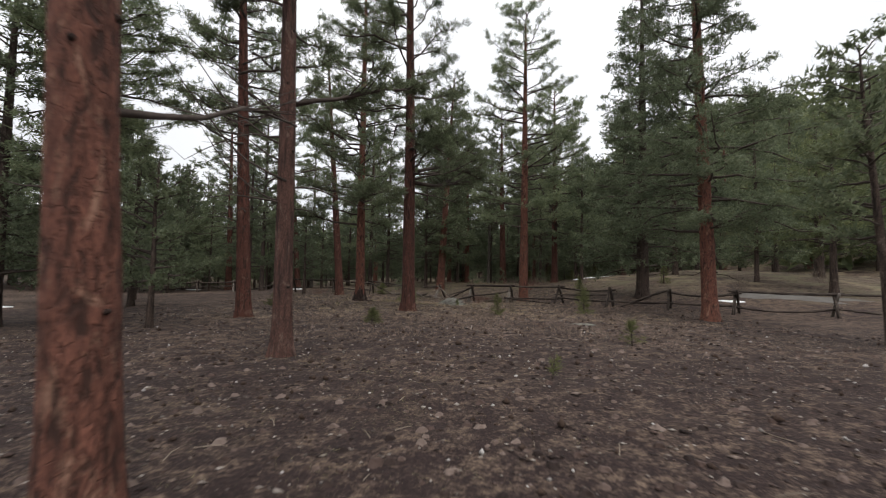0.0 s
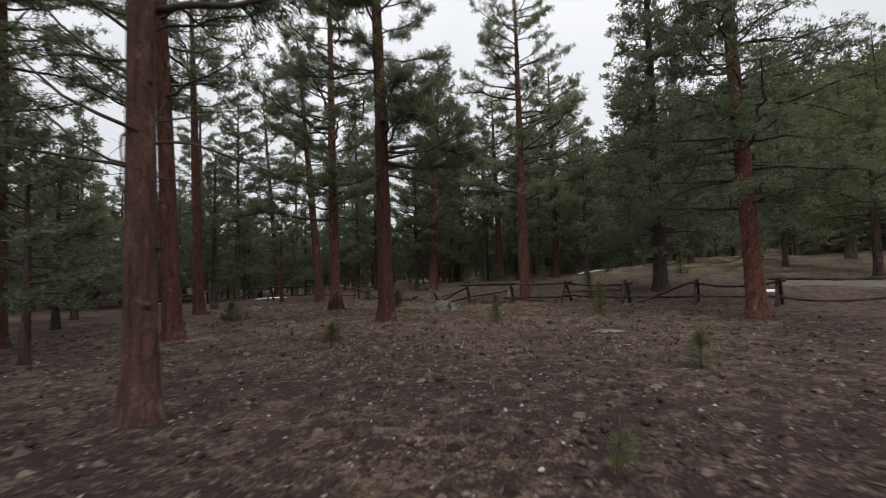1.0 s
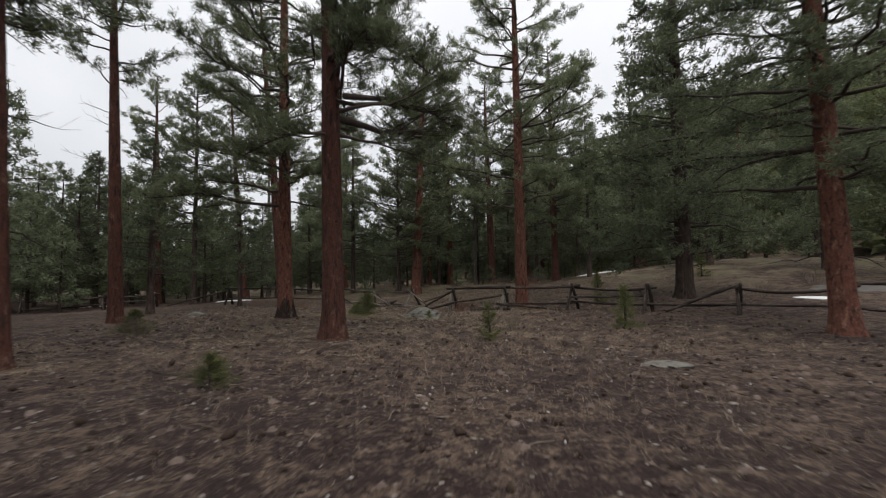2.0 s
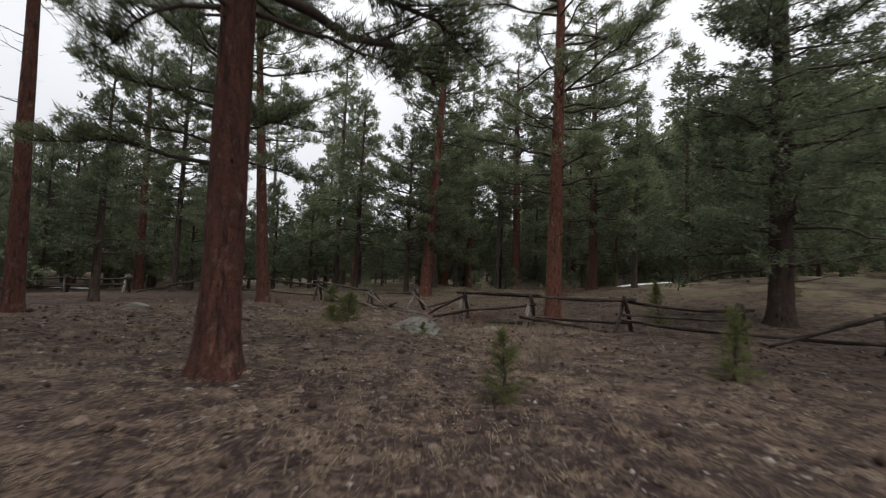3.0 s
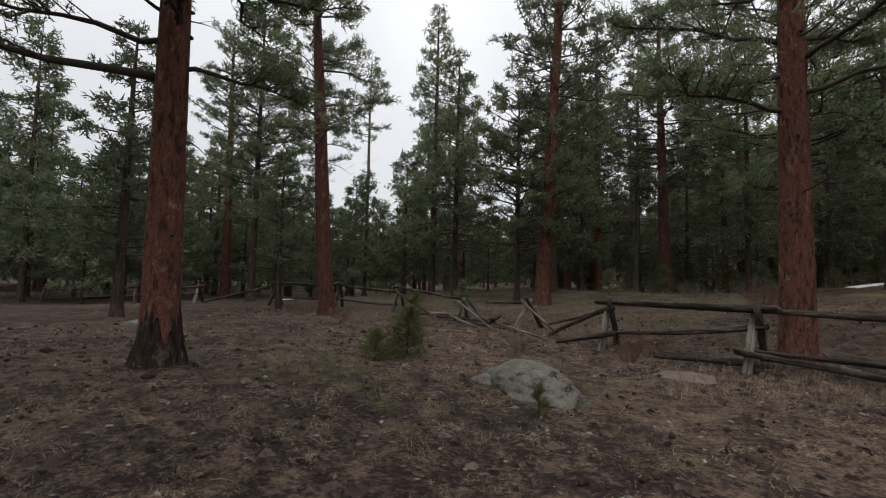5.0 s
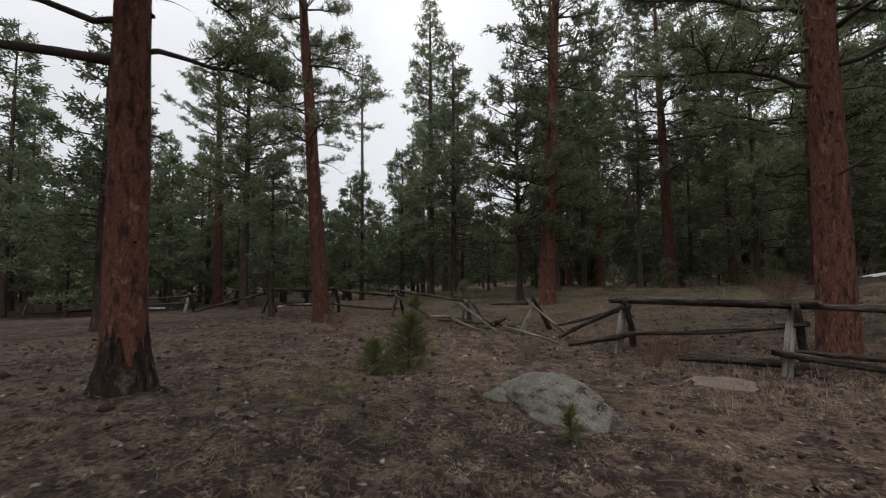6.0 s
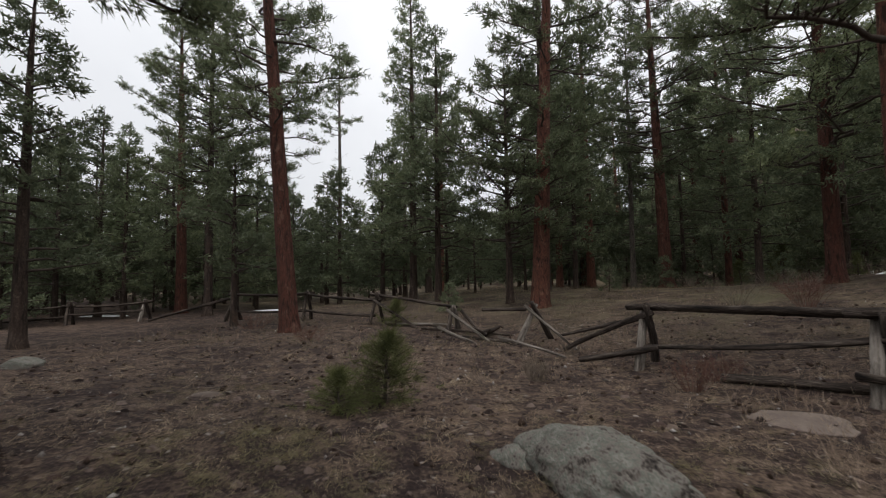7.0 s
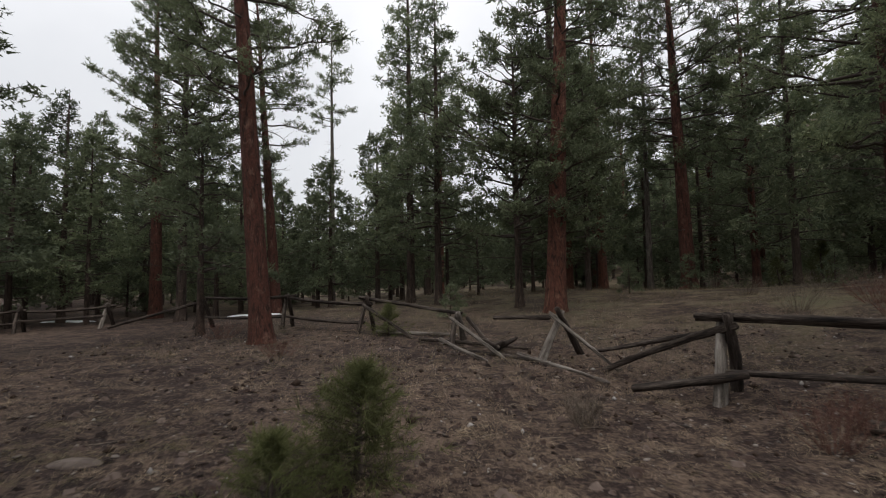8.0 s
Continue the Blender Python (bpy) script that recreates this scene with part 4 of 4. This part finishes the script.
# ---- young pines and shrubs ----
def sapling(x, y, h, w, seed, label, tufts=90):
    rng = np.random.default_rng(seed)
    root = new("pine_sapling")
    line = np.stack([np.cumsum(rng.standard_normal(6) * 0.02 * h), np.cumsum(rng.standard_normal(6) * 0.02 * h), np.linspace(-0.05, h * 0.97, 6)], -1)
    part("stem", mesh_of("stem", *tube(line, np.linspace(0.022, 0.006, 6) * (0.5 + h), 6)), LIMB, root)
    tw, cen, way, siz = Pile(), [], [], []
    for i in range(tufts):
        t = rng.uniform(0.0, 1.0) ** 1.15
        z = h * t
        az = rng.uniform(0, 6.28)
        out = w * 0.5 * (1.04 - t) ** 0.95 * rng.uniform(0.3, 1.1)
        p0 = np.array([np.interp(z, line[:, 2], line[:, 0]), np.interp(z, line[:, 2], line[:, 1]), z * 0.93])
        p1 = p0 + np.array([math.cos(az) * out, math.sin(az) * out, out * (0.08 + 0.6 * t) + 0.02])
        if i % 2 == 0:
            tw.add(*bare([p0, (p0 + p1) / 2, p1], [0.006, 0.005, 0.003], 3))
        for u in (1.0, 0.6):
            cen.append(p0 + (p1 - p0) * u), siz.append(0.15 * rng.uniform(0.7, 1.2) * (0.7 + 0.3 * h))
            way.append((p1 - p0) / (np.linalg.norm(p1 - p0) + 1e-6))
    tagged(part("twigwork", tw.mesh("twigwork"), LIMB, root), kind="stuff")
    v, f = spray(cen, way, siz, 22, 0.024, rng, 0.6)
    tagged(part("needles", mesh_of("needles", v, f), NEEDLE_YOUNG, root), kind="stuff")
    tagged(stand(root, x, y), label, "sapling", "young pines")


for k, (x, y, h, w, n) in enumerate((
        (-1.78, 28.92, 0.95, 1.55, 190), (-2.15, 28.25, 0.5, 1.1, 100), (2.4, 18.75, 0.85, 0.7, 55), (6.6, 21.2, 1.3, 0.95, 80), (1.72, 6.95, 0.45, 0.14, 6), (4.4, 10.6, 0.6, 0.5, 26),
        (-2.1, 14.6, 0.45, 0.8, 60), (1.0, 25.5, 0.3, 0.3, 18), (9.0, 29.6, 1.5, 0.9, 90), (-7.6, 22.0, 0.7, 1.2, 120), (11.8, 49.0, 2.0, 1.6, 150), (16.0, 33.0, 1.6, 1.0, 90), (-4.6, 37.8, 0.9, 1.5, 120), (15.5, 55.0, 2.2, 1.8, 150))):
    sapling(x, y, h, w, 700 + k, "yellow-green pine sapling growing in the litter" if h < 1.25 else "bushy green pine sapling in the clearing", n)


def twig_shrub(x, y, h, w, stems, seed, mat, label):
    rng = np.random.default_rng(seed)
    pile = Pile()
    for i in range(stems):
        az, out = rng.uniform(0, 6.28), w * 0.5 * math.sqrt(rng.uniform(0, 1))
        b0 = np.array([math.cos(az) * out * 0.3, math.sin(az) * out * 0.3, -0.03])
        tip = np.array([math.cos(az) * out, math.sin(az) * out, h * rng.uniform(0.55, 1.0)])
        mid = (b0 + tip) / 2 + rng.standard_normal(3) * 0.04
        pile.add(*bare([b0, mid, tip], [0.0045, 0.0032, 0.0014], 3))
        for _ in range(3):
            q = mid + (tip - mid) * rng.uniform(0, 0.8)
            pile.add(*bare([q, q + rng.standard_normal(3) * 0.05 + (0, 0, 0.06), q + rng.standard_normal(3) * 0.08 + (0, 0, 0.12)], [0.0026, 0.002, 0.001], 3))
    ob = part("shrub", pile.mesh("shrub"), mat)
    tagged(stand(ob, x, y), label, "shrub", "bare shrubs")


for k, (x, y, h, w, red) in enumerate((
        (2.5, 30.5, 0.5, 1.0, True), (3.1, 31.1, 0.4, 0.8, True), (-7.1, 21.2, 0.6, 1.2, False), (-9.6, 37.2, 0.5, 1.6, True), (-8.3, 37.6, 0.45, 1.4, False),
        (14.9, 27.0, 0.8, 1.3, False), (3.3, 21.2, 0.5, 0.7, False), (0.2, 31.0, 0.35, 0.5, False), (-6.0, 34.5, 0.4, 1.2, True), (18.5, 28.5, 1.3, 1.8, False), (25.5, 30.5, 1.5, 2.2, False))):
    twig_shrub(x, y, h, w, 46, 800 + k, RED_TWIG if red else GREY_TWIG, "leafless reddish shrub beside the fence" if red else "leafless grey-brown shrub in the clearing")


rng_brush = random.Random(31)
for k in range(14):
    bx, by = rng_brush.uniform(6, 20), rng_brush.uniform(37, 56)
    twig_shrub(bx, by, rng_brush.uniform(0.5, 1.1), rng_brush.uniform(1.2, 2.2), 60, 830 + k, (GREY_TWIG, RED_TWIG, GREY_TWIG)[k % 3], "leafless brush in the grass behind the fence")
for k, (x, y, h, w) in enumerate(((16.5, 49.0, 1.7, 1.3), (19.0, 43.5, 1.4, 1.1), (9.2, 47.0, 1.2, 1.1), (13.0, 45.5, 0.9, 0.9))):
    sapling(x, y, h, w, 760 + k, "bushy green pine sapling in the meadow grass", 90)


# ---- snow and gravel patches ----
def patch(name, x, y, rx, ry, turn, mat, label, category, seed, thick=0.05):
    k, rings = 40, 6
    ang = np.linspace(0, 2 * math.pi, k, endpoint=False)
    edge = np.array([1 + 0.6 * noise.noise((math.cos(a) * 1.5 + seed, math.sin(a) * 1.5, 0)) + 0.45 * noise.noise((math.cos(a) * 5 + seed, math.sin(a) * 5, 3)) for a in ang])
    v, f = [], []
    for i in range(rings + 1):
        t = i / rings
        px, py = np.cos(ang) * edge * rx * t, np.sin(ang) * edge * ry * t
        wx, wy = x + px * math.cos(turn) - py * math.sin(turn), y + px * math.sin(turn) + py * math.cos(turn)
        v.append(np.stack([wx, wy, height(wx, wy) + thick * (1 - t ** 3) + 0.012 - (0.06 if i == rings else 0)], -1))
    i, j = np.arange(rings)[:, None] * k, np.arange(k)[None]
    f = np.stack([i + j, i + (j + 1) % k, i + k + (j + 1) % k, i + k + j], -1).reshape(-1, 4)
    ob = part(name, mesh_of(name, np.concatenate(v), f, True), mat)
    tagged(ob, label, category, kind="structure")


for k, (x, y, rx, ry, turn) in enumerate(((15.4, 44.6, 3.6, 0.9, 0.6), (17.3, 47.4, 1.8, 0.6, 0.4), (16.3, 26.0, 0.8, 0.2, -0.5), (20.5, 50.0, 3.0, 0.6, 0.3), (21.5, 61.0, 2.6, 0.8, 0.3), (25.0, 66.0, 4.0, 0.9, 0.1), (23.5, 55.0, 4.0, 0.8, 0.2), (-14.8, 46.0, 1.2, 0.35, 0.2), (-24.0, 44.0, 1.3, 0.3, 0.2), (-20.0, 21.0, 0.7, 0.25, 0.5))):
    patch("snow_patch", x, y, rx, ry, turn, SNOW, "thin patch of old snow on the ground", "snow", k + 1.3, 0.08 if y > 40 else 0.05)
patch("gravel_patch", 20.3, 26.4, 3.2, 1.3, -0.5, GRAVEL, "bare patch of pale grey gravel", "gravel", 9.9, 0.02)


# ---- forest floor: tufts, flakes, cones, pebbles, twigs ----
def scatter(count, seed, patchy, x0=-12, x1=13, y0=0.6, y1=38, lift=0.0, thin=None):
    """Places on the ground, gathered in patches by noise, denser towards the middle line."""
    rng = np.random.default_rng(seed)
    out = []
    while len(out) < count:
        x, y = rng.uniform(x0, x1), rng.uniform(y0, y1)
        v = noise.noise((x * 0.35, y * 0.35, seed)) * 0.6 + noise.noise((x * 1.3, y * 1.3, seed + 5)) * 0.5
        if rng.uniform(-0.5, 0.5) * (2 - patchy) < v * patchy + 0.05 and rng.random() < 1.15 - abs(x - 1) / 16:
            if thin and rng.random() > 0.06 + 0.94 * float(smooth(thin[0], thin[1], y + 2.5 * noise.noise((x * 0.3, y * 0.3, 2)))):
                continue
            out.append((x, y))
    p = np.array(out)
    z = height(p[:, 0], p[:, 1]) + np.array([noise.noise((a * 0.9, b * 0.9, 0)) * 0.05 + noise.noise((a * 2.7, b * 2.7, 7)) * 0.03 for a, b in out])
    return np.column_stack([p, z + lift]), rng


def tufts(name, count, seed, size, blades, mat, label, flat=0.9, ball=0.0, patchy=1.4, **area):
    p, rng = scatter(count, seed, patchy, **area)
    s = size * rng.uniform(0.5, 1.5, count)
    way = np.tile((0.0, 0.0, flat), (count, 1))
    v, f = spray(p, way, s, blades, 0.007 if ball else 0.014, rng, 0.75 if ball else 0.55, ball)
    if ball:
        low = np.repeat(p[:, 2], blades * 3)
        v[:, 2] = np.maximum(low + (v[:, 2] - low) * 0.55, low - 0.02)
    ob = part(name, mesh_of(name, v, f), mat)
    tagged(ob, label, "grass", kind="stuff")


def mounds(name, count, seed, size, tall, mat, label, category, patchy=1.4, **area):
    """Low uneven cushions on the ground."""
    p, rng = scatter(count, seed, patchy, **area)
    s = size * rng.uniform(0.5, 1.5, count)
    a5, a8 = np.linspace(0, 2 * math.pi, 5, endpoint=False), np.linspace(0, 2 * math.pi, 8, endpoint=False) + 0.2
    base = np.concatenate([[(0, 0, tall)], np.stack([np.cos(a5) * 0.55, np.sin(a5) * 0.55, np.full(5, 0.8 * tall)], -1), np.stack([np.cos(a8), np.sin(a8), np.full(8, -0.12)], -1)])
    tri = [(0, 1 + i, 1 + (i + 1) % 5) for i in range(5)]
    for i in range(8):
        tri.append((6 + i, 6 + (i + 1) % 8, 1 + (i * 5 // 8)))
    for i in range(5):
        tri.append((1 + i, 6 + math.ceil((i + 1) * 8 / 5) % 8, 1 + (i + 1) % 5))
    v = base[None] * s[:, None, None] * rng.uniform(0.65, 1.3, (count, 14, 1)) + p[:, None]
    f = (np.array(tri)[None] + 14 * np.arange(count)[:, None, None]).reshape(-1, 3)
    tagged(part(name, mesh_of(name, v.reshape(-1, 3), f, True), mat), label, category, kind="stuff")


def lumps(name, count, seed, size, flatness, mat, label, category, patchy=0.8, **area):
    """Small angular bits: bent eight-sided grains."""
    p, rng = scatter(count, seed, patchy, **area)
    base = np.array([(1, 0, 0), (-1, 0, 0), (0, 1, 0), (0, -1, 0), (0, 0, 1), (0, 0, -1)], float)
    tri = np.array([(0, 2, 4), (2, 1, 4), (1, 3, 4), (3, 0, 4), (2, 0, 5), (1, 2, 5), (3, 1, 5), (0, 3, 5)])
    s = size * rng.uniform(0.4, 1.6, count) * np.where(rng.random(count) < 0.12, 1.7, 1.0)
    v = base[None] * s[:, None, None] * rng.uniform(0.55, 1.25, (count, 6, 1))
    v[..., 2] *= flatness
    a = rng.uniform(0, 6.28, count)
    x = v[..., 0] * np.cos(a)[:, None] - v[..., 1] * np.sin(a)[:, None] * 0.65
    y = v[..., 0] * np.sin(a)[:, None] + v[..., 1] * np.cos(a)[:, None] * 0.65
    v = np.stack([x, y, v[..., 2] + (s * flatness * 0.45)[:, None]], -1) + p[:, None]
    f = (tri[None] + 6 * np.arange(count)[:, None, None]).reshape(-1, 3)
    ob = part(name, mesh_of(name, v.reshape(-1, 3), f), mat)
    tagged(ob, label, category, kind="stuff")


LITTER = mottled_material("bark_flakes", [(0.2, (0.020, 0.013, 0.011)), (0.55, (0.070, 0.046, 0.038)), (0.9, (0.165, 0.125, 0.105))], 2.0, 0.92, island=0.8, bump=0.3)
CHIPS = mottled_material("pale_chips", [(0.2, (0.06, 0.047, 0.040)), (0.5, (0.14, 0.115, 0.098)), (0.85, (0.30, 0.265, 0.235))], 2.0, 0.9, island=0.9, bump=0.3)
YELLOW = mottled_material("yellowed_grass", [(0.2, (0.10, 0.085, 0.040)), (0.5, (0.18, 0.155, 0.080)), (0.85, (0.27, 0.24, 0.135))], 0.8, 0.85, island=0.7, bump=0.1)
MEADOW = mottled_material("meadow_grass_blades", [(0.2, (0.055, 0.058, 0.028)), (0.5, (0.12, 0.108, 0.060)), (0.85, (0.26, 0.21, 0.135))], 0.25, 0.9, island=0.5, bump=0.1)
mounds("litter_clods", 4200, 26, 0.055, 0.5, LITTER, "dark clods of needle litter and earth", "litter", 0.9)
tufts("grass_clumps", 6600, 20, 0.14, 40, STRAW, "low flattened clumps of bleached grass", 0.6, 0.38, thin=(7, 20))
PALE = mottled_material("pale_grass", [(0.2, (0.20, 0.148, 0.098)), (0.5, (0.36, 0.275, 0.185)), (0.85, (0.52, 0.415, 0.29))], 0.8, 0.9, island=0.8, bump=0.1)
tufts("pale_clumps", 2300, 61, 0.19, 105, PALE, "soft pale clumps of bleached bunch grass", 0.6, 0.33, 0.5, x0=-10, x1=10, y0=16, y1=35)
tufts("dry_grass", 3500, 21, 0.05, 8, STRAW, "low tufts of bleached dry grass", thin=(7, 20))
tufts("yellow_grass", 340, 22, 0.15, 150, YELLOW, "yellowish tufts of short grass", 0.6, 0.36, x0=-6, x1=4, y0=20, y1=30)
tufts("yellow_grass", 70, 63, 0.2, 170, YELLOW, "yellow-green bunch grass near the boulder", 0.6, 0.34, 0.2, x0=-3.2, x1=-0.9, y0=25.3, y1=27.2)
tufts("tall_grass", 2200, 23, 0.11, 7, STRAW, "thin bleached grass stalks beside the pine", 1.2, x0=-5.5, x1=4.5, y0=11.5, y1=20.5)
tufts("straw_grass", 1500, 28, 0.16, 36, STRAW, "short straw-coloured grass in loose patches", 0.5, 0.6, x0=3.0, x1=14, y0=5, y1=17)
tufts("straw_grass", 160, 29, 0.15, 36, YELLOW, "yellowish low grass beside the near pine", 0.5, 0.6, x0=-4, x1=1.5, y0=3.2, y1=9)
tufts("weed_stalks", 700, 24, 0.17, 7, STRAW, "pale dead weeds beside the fallen rail", 1.6, x0=2.6, x1=6.5, y0=27.0, y1=31.5)
tufts("meadow_grass", 8000, 25, 0.15, 6, STRAW, "thin dry meadow grass beyond the fence", 1.2, x0=-14, x1=36, y0=32, y1=62)
tufts("meadow_clumps", 3600, 27, 0.26, 22, MEADOW, "olive and straw-coloured clumps of meadow grass", 0.9, 0.5, x0=-12, x1=34, y0=33, y1=64)
tufts("meadow_tussocks", 900, 62, 0.34, 70, MEADOW, "olive and straw tussocks behind the fence", 0.9, 0.33, 1.2, x0=-12, x1=20, y0=33, y1=56)
lumps("bark_litter", 10500, 31, 0.034, 0.22, LITTER, "dark bark flakes and clods of needle litter", "litter")
lumps("wood_chips", 8000, 34, 0.026, 0.3, CHIPS, "pale wood chips and flakes in the litter", "wood chips")
lumps("pine_cones", 1900, 32, 0.038, 0.8, CONE, "dark pine cones strewn over the litter", "pine cone")
lumps("pebbles", 1500, 33, 0.022, 0.7, PEBBLE, "small pale pebbles and wood chips", "pebbles")


def twigs(count, seed):
    p, rng = scatter(count, seed, 0.6, lift=0.012)
    pile = Pile()
    for q in p:
        a, ln = rng.uniform(0, 3.14), rng.uniform(0.08, 0.36)
        d = np.array([math.cos(a), math.sin(a), 0]) * ln / 2
        pile.add(*bare([q - d, q + (0, 0, 0.012) + rng.standard_normal(3) * 0.012, q + d], [0.006, 0.005, 0.003], 3))
    tagged(part("twigs", pile.mesh("twigs"), GREY_TWIG), "dead grey twigs lying on the ground", "twigs", kind="stuff")


twigs(420, 41)
